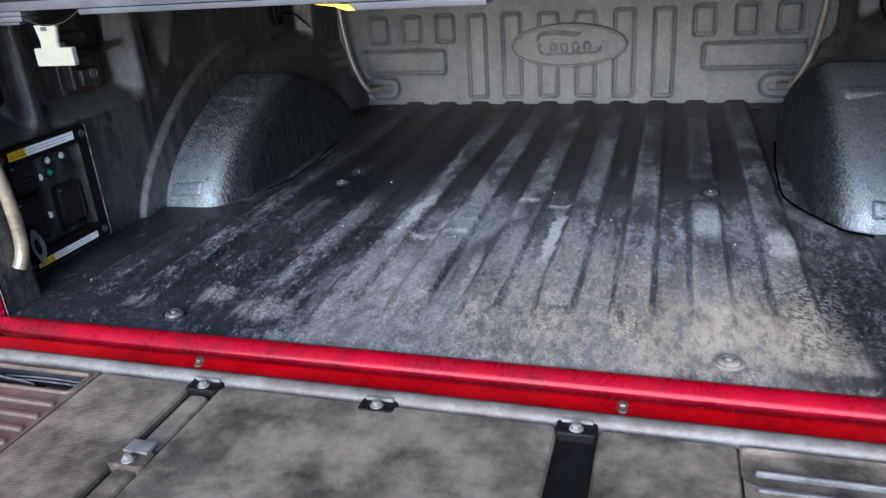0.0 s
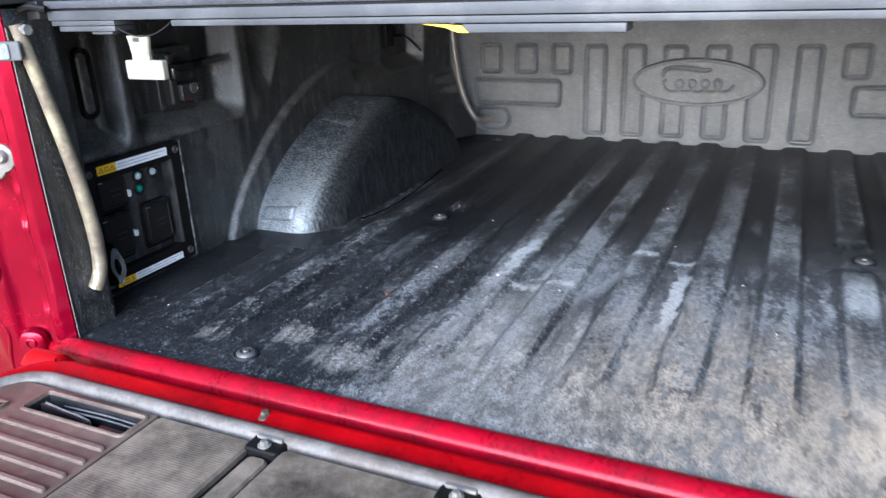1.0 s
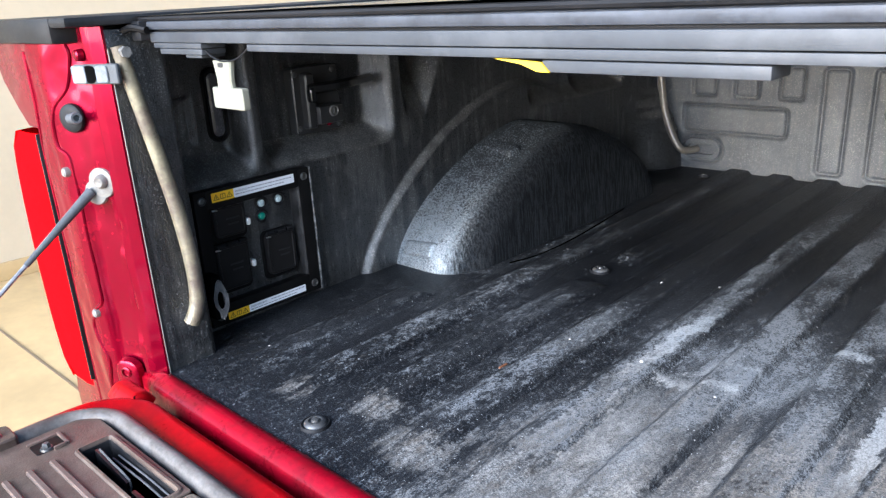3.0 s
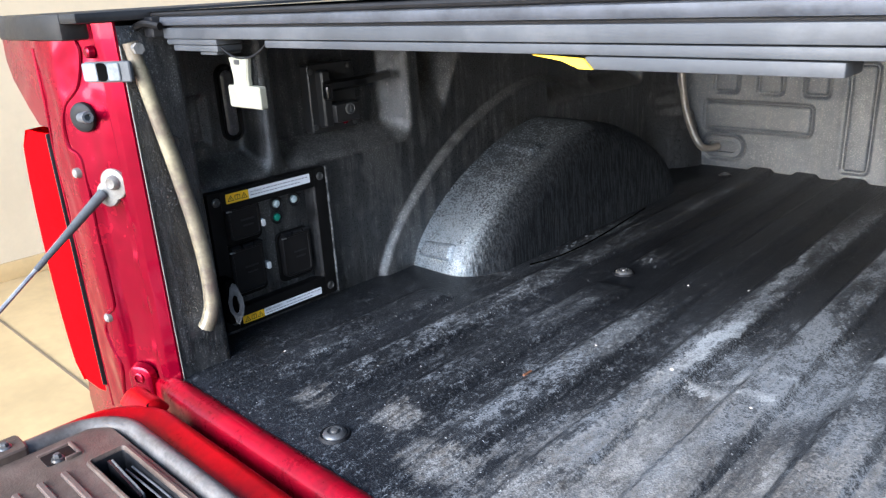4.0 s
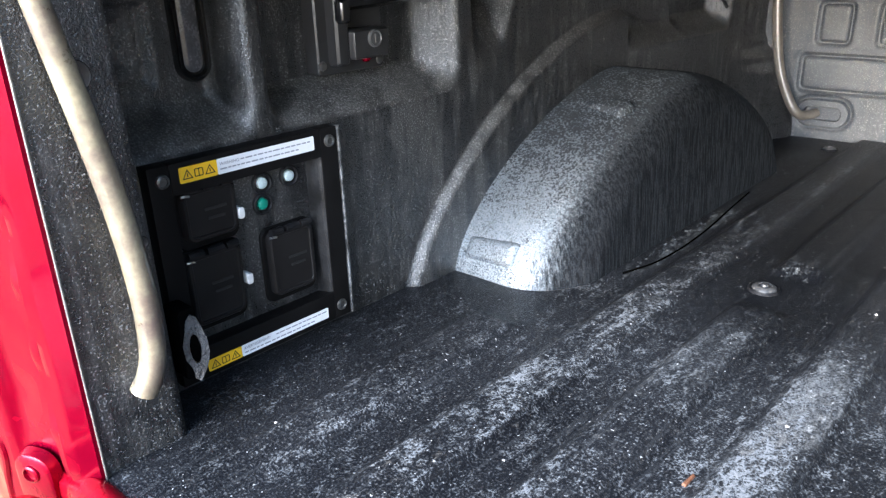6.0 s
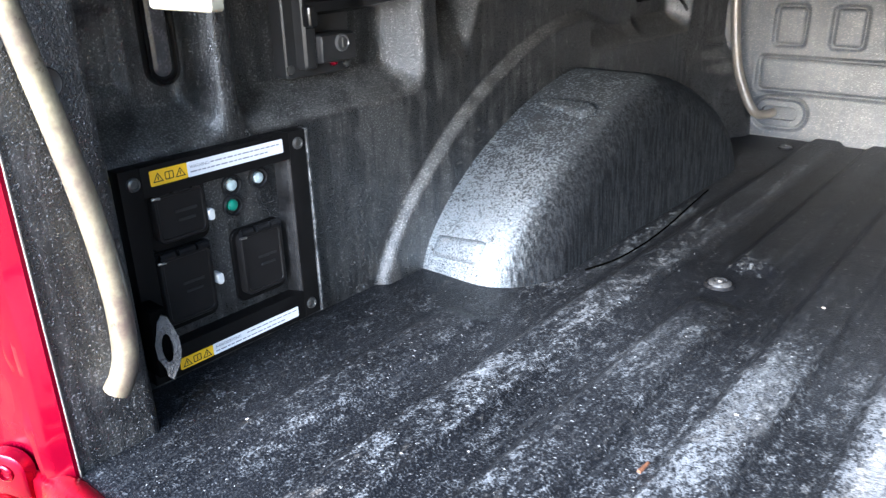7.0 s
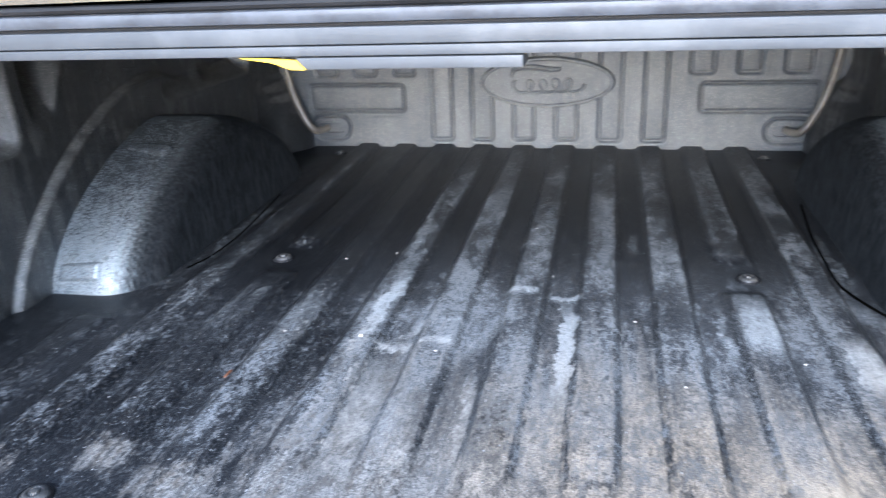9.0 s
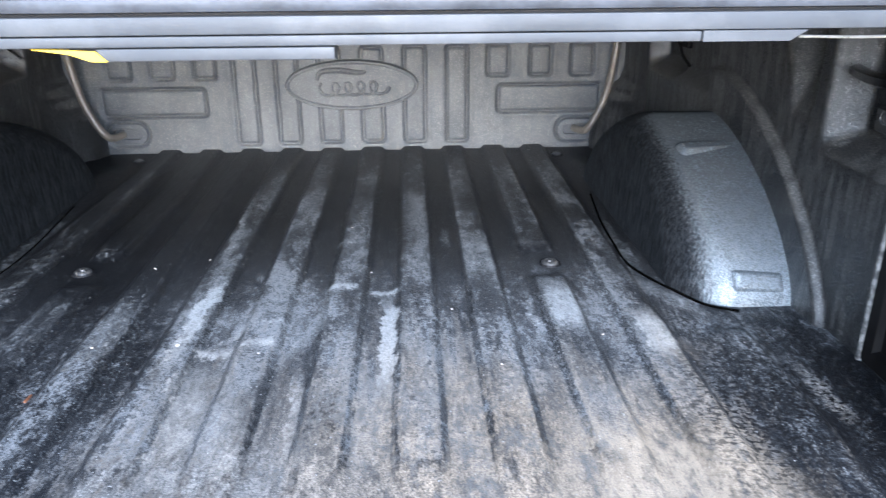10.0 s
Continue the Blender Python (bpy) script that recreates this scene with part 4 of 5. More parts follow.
for sx in (-1, 1):
    # the bracket at the edge, and a small tray with a bolt beside it
    bm = bmesh.new()
    if sx < 0:
        slab(bm, on_floor(-0.739, -0.230, -0.004), 0.046, 0.102, 0.015, 0.006, 0.002)
    else:
        slab(bm, on_floor(0.69, -0.20, -0.001), 0.055, 0.04, 0.004, 0.006, 0.001)
    bracket = gate_part("bracket", bm, M_BROWN)
    bm = bmesh.new()
    at = on_floor(-0.737, -0.201, 0.0105) if sx < 0 else on_floor(0.685, -0.20, 0.0028)
    disc(bm, at, 0.009 if sx < 0 else 0.007, [(0, 0), (0.001, 0.002), (0.003, 0.003)], 12)
    disc(bm, at, 0.006 if sx < 0 else 0.004, [(0, 0), (0.0003, 0.006), (0.002, 0.0075)], 6)
    gate_part("screw", bm, M_BOLT if sx < 0 else M_STEEL, "", bracket)
    if sx < 0:
        bm = bmesh.new()
        slab(bm, on_floor(-0.679, -0.1575, -0.002), 0.030, 0.037, 0.0028, 0.003, 0.0004)
        tray = gate_part("tray", bm, M_PANEL, "dark bolt recess")
        bm = bmesh.new()
        box(bm, (-0.697, -0.139, -0.002), (-0.661, -0.135, 0.0045), 0.001)
        box(bm, (-0.664, -0.155, -0.002), (-0.660, -0.139, 0.0045), 0.001)
        box(bm, (-0.700, -0.177, -0.002), (-0.696, -0.135, 0.0025), 0.001)
        gate_part("tray_edge", bm, M_RIDGE, "", tray)
        bm = bmesh.new()
        disc(bm, on_floor(-0.671, -0.161, 0.0006), 0.0085, [(0, 0), (0.001, 0.003), (0.003, 0.0035)], 14)
        disc(bm, on_floor(-0.671, -0.161, 0.0006), 0.0055, [(0, 0), (0.0003, 0.007), (0.002, 0.009)], 6)
        gate_part("screw", bm, M_BOLT, "", tray)
    bm = bmesh.new()
    m = on_floor(sx * 0.734, -0.018, -0.004)
    pad(bm, m, 0.092, 0.046, 0.020, [(0, -0.006), (0.005, 0.001), (0.010, 0.007), (0.015, 0.0105), (0.020, 0.0115)])
    hump = gate_part("hinge_hump", bm, M_GATERED)
    # a dark pad paints the shade of the hinge hole
    bm = bmesh.new()
    pad(bm, frame_of((sx * 0.7005, -0.020, 0.0035), (0.0, 1, 0), (sx * 1.2, 0, 1)), 0.018, 0.008, 0.004, [(0, -0.003), (0.001, 0.0008), (0.003, 0.0002)])
    gate_part("hinge_hole", bm, M_GAP, "", hump)

# ---- tonneau cover and its rear header ----
cover = thing("tonneau_cover", "black tonneau cover with a grey aluminium rear header", "bed cover", at=(0, 0.95, 0.515))
CV = Matrix.Translation((0, -0.95, -0.515))


def cover_part(name, bm, mat, label=""):
    bm.transform(CV)
    return part(name, bm, mat, cover, label)


bm = bmesh.new()
sheet(bm, lambda u, v: (u, v, 0.530 + 0.004 * math.cos(u * 2.1)), lin(-0.735, 0.735, 30), lin(0.092, 1.76, 20))
sheet(bm, lambda u, v: (u, v, 0.522), lin(-0.735, 0.735, 4), lin(0.12, 1.76, 4))
cover_part("skin", bm, M_COVER, "black glossy cover skin")


def header_bar(name, x0, x1, z0, z1, y, mat, label="", deep=0.035, bev=0.0015):
    bm = bmesh.new()
    box(bm, (x0, y, z0), (x1, y + deep, z1), bev)
    return cover_part(name, bm, mat, label)


bm = bmesh.new()
tube(bm, [(-0.735, 0.098, 0.5265), (0.0, 0.096, 0.5275), (0.735, 0.098, 0.5265)], 0.0035, 8)
cover_part("edge_seal", bm, M_RUBBER, "black rubber edge seal")
bm = bmesh.new()
prof = [(0.100, 0.5245), (0.0965, 0.522), (0.0955, 0.517), (0.0975, 0.5125), (0.103, 0.5115), (0.13, 0.5115), (0.13, 0.5245)]
loft(bm, [[(x, y + 0.0015 * noise.noise((x * 8, 0, 0)), z) for y, z in prof] for x in lin(-0.735, 0.735, 40)], True, True)
cover_part("lip", bm, M_LIP)
header_bar("shadow_gap", -0.735, 0.735, 0.5085, 0.512, 0.104, M_RUBBER)
header_bar("header_rail", -0.715, 0.735, 0.4955, 0.5090, 0.098, M_ALU)
header_bar("lower_rail", -0.483, 0.410, 0.4865, 0.4945, 0.0995, M_ALU)
header_bar("lower_strip", -0.060, 0.122, 0.4760, 0.4855, 0.1005, M_ALU)
bm = bmesh.new()
loft(bm, [[(x, y, z) for x, z in ((0.4105, 0.4865), (0.480, 0.4865), (0.494, 0.4948), (0.4105, 0.4948))] for y in (0.0975, 0.130)], True, True)
cover_part("end_block", bm, M_ALU)
header_bar("end_block", -0.712, -0.587, 0.4880, 0.4950, 0.100, M_ALU)
header_bar("end_block", -0.700, -0.590, 0.4800, 0.4875, 0.102, M_ALU)
header_bar("end_block", -0.640, -0.600, 0.4755, 0.4797, 0.106, M_ALU)
bm = bmesh.new()
pts = [(-0.108, 0.486), (-0.085, 0.4855), (-0.06, 0.484), (-0.052, 0.4762), (-0.064, 0.4765), (-0.08, 0.482)]
loft(bm, [[(x, y, z) for x, z in pts] for y in (0.0985, 0.101)], True, True)
cover_part("yellow_tape", bm, M_YELLOW, "torn scrap of yellow tape")
for sx in (-1, 1):
    bm = bmesh.new()
    box(bm, (min(sx * 0.715, sx * 0.742), 0.085, 0.498), (max(sx * 0.715, sx * 0.742), 1.72, 0.524), 0.003)
    cover_part("side_rail", bm, M_BLACK)
    bm = bmesh.new()
    tube(bm, [(sx * 0.742, 0.075, 0.512), (sx * 0.728, 0.082, 0.516), (sx * 0.705, 0.09, 0.512)], 0.0052, 8)
    cover_part("corner_seal", bm, M_PANEL)
bm = bmesh.new()
tube(bm, [(0.488, 0.100, 0.4895), (0.56, 0.102, 0.4885), (0.70, 0.11, 0.492)], 0.0012, 6)
cover_part("wire", bm, M_STEEL)

# ---- pull tag hanging from the header ----
tag = thing("pull_tag", "cream plastic T-shaped pull tag on a wire loop", "pull tag", at=(-0.553, 0.108, 0.415))


def tag_part(name, bm, mat):
    bm.transform(Matrix.Translation((0.553, -0.108, -0.415)))
    return part(name, bm, mat, tag)


bm = bmesh.new()
pad(bm, on_front(-0.554, 0.118, 0.4265), 0.070, 0.027, 0.003, [(0.001, 0), (0, 0.001), (0, 0.009), (0.001, 0.010)], 3)
tag_part("grip", bm, M_CREAM)
bm = bmesh.new()
m = on_front(-0.558, 0.1155, 0.4555)
rings = []
for w, z in ((0.017, -0.018), (0.016, -0.006), (0.019, 0.010), (0.021, 0.018)):
    rings.append([m @ Vector(p) for p in ((-w + 0.002, z, 0), (-w, z, 0.002), (-w, z, 0.006), (-w + 0.002, z, 0.008), (w - 0.002, z, 0.008), (w, z, 0.006), (w, z, 0.002), (w - 0.002, z, 0))])
loft(bm, rings, True, True)
tag_part("stem", bm, M_CREAM)
bm = bmesh.new()
pad(bm, on_front(-0.560, 0.1073, 0.468), 0.012, 0.006, 0.002, [(0, -0.0005), (0.0004, 0.0004)], 3)
tag_part("eyelet", bm, M_INK)
bm = bmesh.new()
tube(bm, [(-0.600, 0.108, 0.496), (-0.588, 0.108, 0.483), (-0.56, 0.1075, 0.4735), (-0.53, 0.108, 0.4745), (-0.508, 0.108, 0.482), (-0.488, 0.11, 0.494)], 0.0011, 6)
tag_part("wire_loop", bm, M_RUBBER)

# ---- drain hoses ----


def hose(name, pts, r, mat, label, clip=None):
    ob = thing(name, label, "hose", group="drain hoses", at=pts[-1])
    off = Matrix.Translation(-Vector(pts[-1]))
    bm = bmesh.new()
    tube(bm, pts, r, 14)
    bm.transform(off)
    part("tube", bm, mat, ob)
    if clip:
        bm = bmesh.new()
        p = Vector(clip)
        d = -1 if p.x > 0 else 1
        tube(bm, [p, p + Vector((d * 0.008, 0, -0.001)), p + Vector((d * 0.016, 0, -0.002))], 0.0055, 10)
        tube(bm, [p + Vector((d * 0.014, 0, -0.002)), p + Vector((d * 0.020, 0, -0.002))], 0.0078, 6)
        bm.transform(off)
        part("spigot", bm, M_ANCHOR, ob, "pale metal spigot")
    return ob


for sx in (-1, 1):
    hose("drain_hose", [(sx * 0.737, 0.061, 0.494), (sx * 0.734, 0.068, 0.45), (sx * 0.731, 0.079, 0.385), (sx * 0.729, 0.092, 0.31), (sx * 0.728, 0.104, 0.23), (sx * 0.728, 0.110, 0.16),
                        (sx * 0.729, 0.109, 0.11), (sx * 0.731, 0.103, 0.085), (sx * 0.735, 0.096, 0.070)], lambda s: 0.0100 + 0.0026 * s, M_HOSE,
         "yellowed dirty plastic drain hose along the bed post", (sx * 0.735, 0.062, 0.488))
    hose("drain_hose", [(sx * 0.768, 1.655, 0.50), (sx * 0.765, 1.648, 0.40), (sx * 0.760, 1.645, 0.30), (sx * 0.742, 1.645, 0.18), (sx * 0.715, 1.648, 0.105), (sx * 0.690, 1.655, 0.065), (sx * 0.672, 1.685, 0.058), (sx * 0.664, 1.706, 0.060)], 0.0105, M_HOSE_DARK,
         "grimy brown drain hose running into the bulkhead")

# ---- floor bolts ----


def floor_bolt(x, y, r=0.021, mat=None):
    ob = thing("floor_bolt", "dusty round-headed bolt through the bed floor", "bolt", "floor bolts", at=(x, y, 0.0))
    bm = bmesh.new()
    disc(bm, on_floor(0, 0, 0.0), r * 1.35, [(0, -0.002), (0.003, 0.0035), (0.006, 0.002)])
    part("washer", bm, mat or M_RUBBER, ob)
    bm = bmesh.new()
    disc(bm, on_floor(0, 0, 0.001), r, [(0, 0), (0.001, 0.003), (0.004, 0.0055), (0.007, 0.006), (0.0075, 0.004), (0.010, 0.004)], 24)
    part("head", bm, mat or M_BOLT, ob)
    bm = bmesh.new()
    disc(bm, on_floor(0, 0, 0.004), 0.0062, [(0, 0), (0.0012, 0.0045), (0.003, 0.005)], 12)
    part("drive", bm, mat or M_BOLT, ob)
    return ob


for x, y in ((-0.437, 0.10), (0.437, 0.10), (-0.437, 0.81), (0.437, 0.806), (-0.60, 1.62), (0.60, 1.62)):
    floor_bolt(x, y, 0.0165 if y < 1.5 else 0.014, M_CAKED if x > 0 and y < 0.2 else None)

# ---- crumbs and a scrap of leaf ----
bm = bmesh.new()
loft(bm, [[(-0.344, 0.370, 0.004), (-0.338, 0.369, 0.004), (-0.337, 0.392, 0.005), (-0.341, 0.395, 0.005)], [(-0.343, 0.372, 0.007), (-0.339, 0.371, 0.0065), (-0.338, 0.390, 0.008), (-0.341, 0.393, 0.007)]], True, True)
bm.transform(Matrix.Translation((0.34, -0.38, -0.004)))
leaf = part("leaf_scrap", bm, M_LEAF)
leaf.scale = (0.7, 0.8, 0.7)
leaf.location = (-0.34, 0.38, floor_z(-0.34, 0.38))
tagged(leaf, "small scrap of dry brown leaf on the floor", "leaf")
rnd = random.Random(5)
for x, y, s in ((-0.175, 0.50, 0.004), (-0.30, 0.50, 0.003), (-0.215, 0.86, 0.0035), (-0.30, 0.80, 0.003), (-0.05, 0.47, 0.003), (0.10, 0.78, 0.003), (-0.69, 0.20, 0.0025), (0.05, 1.0, 0.003), (0.3, 0.42, 0.003), (-0.48, 0.30, 0.002), (0.24, 0.62, 0.0035), (0.47, 0.52, 0.003)):
    bm = bmesh.new()
    bmesh.ops.create_icosphere(bm, subdivisions=1, radius=s * 0.75)
    for v in bm.verts:
        v.co *= rnd.uniform(0.6, 1.2)
        v.co.z = max(v.co.z * 0.6, -s * 0.3)
    ob = part("crumb", bm, M_CRUMB)
    ob.location = (x, y, floor_z(x, y) + s * 0.25)
    tagged(ob, "pale crumb of grit on the floor", "crumb", "crumbs")

# ---- power outlet panel on the left wall ----
PX = -0.803
outlet = thing("outlet_panel", "black power outlet panel with warning stickers on the bed wall", "outlet panel", at=(PX, 0.282, 0.02))
OUT = Matrix.Translation((-PX, -0.282, -0.02))


def out_part(name, bm, mat, label="", parent=None):
    bm.transform(OUT)
    return part(name, bm, mat, parent or outlet, label)


bm = bmesh.new()
m = on_left(PX, 0.282, 0.135)
for y0, y1, z0, z1 in ((-0.116, -0.093, -0.122, 0.116), (0.092, 0.116, -0.122, 0.116), (-0.093, 0.092, 0.084, 0.116), (-0.093, 0.092, -0.122, -0.086)):
    box(bm, (PX - 0.018, 0.282 + y0, 0.135 + z0), (PX + 0.002, 0.282 + y1, 0.135 + z1), 0.0012)
out_part("frame", bm, M_PANEL)
bm = bmesh.new()
box(bm, (PX - 0.028, 0.186, 0.045), (PX - 0.020, 0.378, 0.223))
out_part("backing", bm, M_GLOSS)
bm = bmesh.new()
loft(bm, [[(PX + 0.0008, 0.3745, z), (PX - 0.0005, 0.3728, z), (PX - 0.004, 0.3705, z), (PX - 0.0195, 0.3640, z), (PX - 0.0195, 0.3745, z)] for z in (0.049, 0.218)], True, True)
bevel = out_part("bevel", bm, M_BEVEL, "worn sloping side of the recess")
bm = bmesh.new()
tube(bm, [(PX - 0.003, 0.402, 0.012), (PX - 0.003, 0.402, 0.13), (PX - 0.003, 0.401, 0.250)], 0.0042, 8)
out_part("edge_bead", bm, M_BEAD)
for yc, zc, w, h in ((0.2305, 0.1905, 0.062, 0.056), (0.2265, 0.109, 0.064, 0.080), (0.326, 0.107, 0.060, 0.078)):
    bm = bmesh.new()
    mm = on_left(PX - 0.020, yc, zc)
    pad(bm, mm, w, h, 0.010, [(0, 0), (0, 0.013), (0.002, 0.016), (0.005, 0.016), (0.006, 0.0145)])
    lid = out_part("socket_cover", bm, M_LID)
    bm = bmesh.new()
    pad(bm, mm @ Matrix.Translation((0, -0.003, 0)), w + 0.012, h + 0.014, 0.012, [(0, 0), (0, 0.004), (0.0015, 0.006), (0.004, 0.006)])
    out_part("surround", bm, M_PANEL, "", lid)
    bm = bmesh.new()
    for dx, ln in ((-w * 0.33, w * 0.26), (0.002, w * 0.30), (w * 0.34, w * 0.22)):
        tube(bm, [mm @ Vector((dx - ln / 2, h / 2 + 0.001, 0.015)), mm @ Vector((dx, h / 2 + 0.001, 0.015)), mm @ Vector((dx + ln / 2, h / 2 + 0.001, 0.015))], 0.0042, 8)
    out_part("hinge", bm, M_BLACK, "", lid)
    bm = bmesh.new()
    tube(bm, [mm @ Vector((-w / 2 - 0.001, h / 2 - 0.004, 0.017)), mm @ Vector((-w / 2 + 0.004, h / 2 - 0.004, 0.018)), mm @ Vector((-w / 2 + 0.008, h / 2 - 0.005, 0.017))], 0.0014, 6)
    out_part("spring", bm, M_STEEL, "", lid)
    bm = bmesh.new()
    for k in range(2):
        slab(bm, mm @ Matrix.Translation((0.006, 0.004 - 0.010 * k, 0.0143)), 0.026 - 0.006 * k, 0.003, 0.0008, 0.0008, 0.0002)
    out_part("print", bm, M_GREYDARK, "", lid)
for yc, zc in ((0.2655, 0.180), (0.2655, 0.103)):
    bm = bmesh.new()
    slab(bm, on_left(PX - 0.019, yc, zc), 0.008, 0.013, 0.015, 0.003, 0.001)
    out_part("indicator", bm, M_LED, "white indicator catch")
for yc, zc, mat in ((0.302, 0.2025, M_FOGGED), (0.3385, 0.2025, M_FOGGED), (0.300, 0.179, M_GREEN)):
    mm = on_left(PX - 0.021, yc, zc)
    bm = bmesh.new()
    disc(bm, mm, 0.0125, [(0, 0), (0, 0.007), (0.0015, 0.008), (0.003, 0.007), (0.004, 0.001)], 18)
    ring = out_part("button_ring", bm, M_BLACK)
    bm = bmesh.new()
    disc(bm, mm, 0.0072, [(0, 0.001), (0.001, 0.007), (0.003, 0.0085)], 16)
    out_part("button", bm, mat, "", ring)
for yc, zc in ((0.180, 0.236), (0.386, 0.236), (0.384, 0.029), (0.182, 0.03)):
    mm = on_left(PX + 0.0015, yc, zc)
    bm = bmesh.new()
    disc(bm, mm, 0.0075, [(0, 0), (0.0008, 0.003), (0.003, 0.004), (0.0035, 0.0025), (0.005, 0.0025)], 16)
    out_part("screw", bm, M_DARKSTEEL)


def sticker(yc, zc, w, h, word):
    mm = on_left(PX + 0.0022, yc, zc)
    bm = bmesh.new()
    slab(bm, mm @ Matrix.Translation((0.021, 0, 0)), w - 0.042, h, 0.0008, 0.0015, 0.0002)
    st = out_part("sticker", bm, M_WHITE, "white warning sticker with small print")
    bm = bmesh.new()
    slab(bm, mm @ Matrix.Translation((-w / 2 + 0.021, 0, 0)), 0.042, h, 0.0009, 0.0015, 0.0002)
    out_part("hazard_field", bm, M_YELLOW, "yellow field with hazard signs", st)
    bm = bmesh.new()
    for k, dx in enumerate((-0.0125, 0.0, 0.0125)):
        mk = mm @ Matrix.Translation((-w / 2 + 0.021 + dx, 0, 0.001))
        if k == 1:
            outer, inner = rrect(0.010, 0.0085, 0.001, 1), rrect(0.0078, 0.0063, 0.0006, 1)
            box_line = [mk @ Vector((x, y, 0)) for x, y in ((-0.0005, -0.004), (0.0005, -0.004), (0.0005, 0.004), (-0.0005, 0.004))]
            bm.faces.new([bm.verts.new(p) for p in box_line])
        else:
            outer = [(0, 0.0055), (-0.0060, -0.0045), (0.0060, -0.0045)]
            inner = [(0, 0.0035), (-0.0041, -0.0034), (0.0041, -0.0034)]
            bm.faces.new([bm.verts.new(mk @ Vector(p)) for p in ((-0.0006, -0.0025, 0), (0.0006, -0.0025, 0), (0.0006, 0.0015, 0), (-0.0006, 0.0015, 0))])
        a = [bm.verts.new(mk @ Vector((x, y, 0))) for x, y in outer]
        b = [bm.verts.new(mk @ Vector((x, y, 0))) for x, y in inner]
        for i in range(len(a)):
            j = (i + 1) % len(a)
            bm.faces.new((a[i], a[j], b[j], b[i]))
    out_part("hazard_signs", bm, M_INK, "", st)
    bm = bmesh.new()
    dice = random.Random(len(word))
    for k in range(2):
        x0 = -w / 2 + 0.045 + (0.0031 * len(word) if k == 0 else 0.0)
        end = w / 2 - 0.005 if k == 0 else w / 2 - 0.024
        while x0 < end:
            ln = min(dice.uniform(0.003, 0.009), end + 0.002 - x0)
            slab(bm, mm @ Matrix.Translation((x0 + ln / 2, 0.0028 - 0.0056 * k, 0.0008)), ln, 0.0015, 0.0003, 0.0004, 0.0001)
            x0 += ln + 0.0014
    out_part("small_print", bm, M_GREYINK, "", st)
    cu = bpy.data.curves.new("lettering", 'FONT')
    cu.body, cu.size, cu.align_x = word, 0.0047, 'LEFT'
    cu.extrude = 0.0001
    tx = new("lettering", cu)
    tx.data.materials.append(M_GREYINK)
    tx.parent = st
    tx.matrix_local = OUT @ mm @ Matrix.Translation((-w / 2 + 0.0448, 0.0010, 0.0011))


sticker(0.281, 0.2375, 0.166, 0.016, "WARNING:")
sticker(0.279, 0.0260, 0.166, 0.0135, "AVERTISSEMENT:")

# tie-down ring plate at the corner of the post
ring = thing("tie_down_ring", "worn grey steel tie-down ring at the bed corner", "tie-down ring", at=(-0.757, 0.150, 0.03))
bm = bmesh.new()
mm = frame_of((-0.752, 0.160, 0.082), (0.45, 0.90, 0.0), (-0.22, 0.11, 1)) @ Matrix.Scale(0.74, 4)
outer = [(0.5 * a, b) for a, b in ((0.0, 0.045), (0.014, 0.041), (0.022, 0.030), (0.034, 0.012), (0.036, -0.006), (0.029, -0.022), (0.017, -0.034), (0.004, -0.045), (-0.009, -0.040), (-0.012, -0.027), (-0.026, -0.014), (-0.029, 0.004), (-0.019, 0.022), (-0.013, 0.036))]
inner = [(0.0072 * math.cos(a) + 0.001, 0.020 * math.sin(a) - 0.001) for a in (radians(90 - 360 * k / 14) for k in range(14))]
loft(bm, [[mm @ Vector((*p, 0)) for p in inner], [mm @ Vector((*p, 0)) for p in outer], [mm @ Vector((*p, 0.006)) for p in outer], [mm @ Vector((*p, 0.006)) for p in inner], [mm @ Vector((*p, 0)) for p in inner]], False, False)
bm.transform(Matrix.Translation((0.757, -0.150, -0.03)))
part("ring_plate", bm, M_WORN, ring)
# mount coloured near-black for the shade within the ring
bm = bmesh.new()
box(bm, (-0.79, 0.152, 0.045), (-0.760, 0.17, 0.12), 0.003)
bm.transform(Matrix.Translation((0.757, -0.150, -0.03)))
part("mount", bm, M_GAP, ring)

# ---- box link cleats and slot covers in the wall pockets ----


def wall_frame(sx, y, z, off=0.0):
    x = sx * (wall_depth(y, z) - off)
    return on_left(x, y, z) if sx < 0 else on_right(x, y, z)


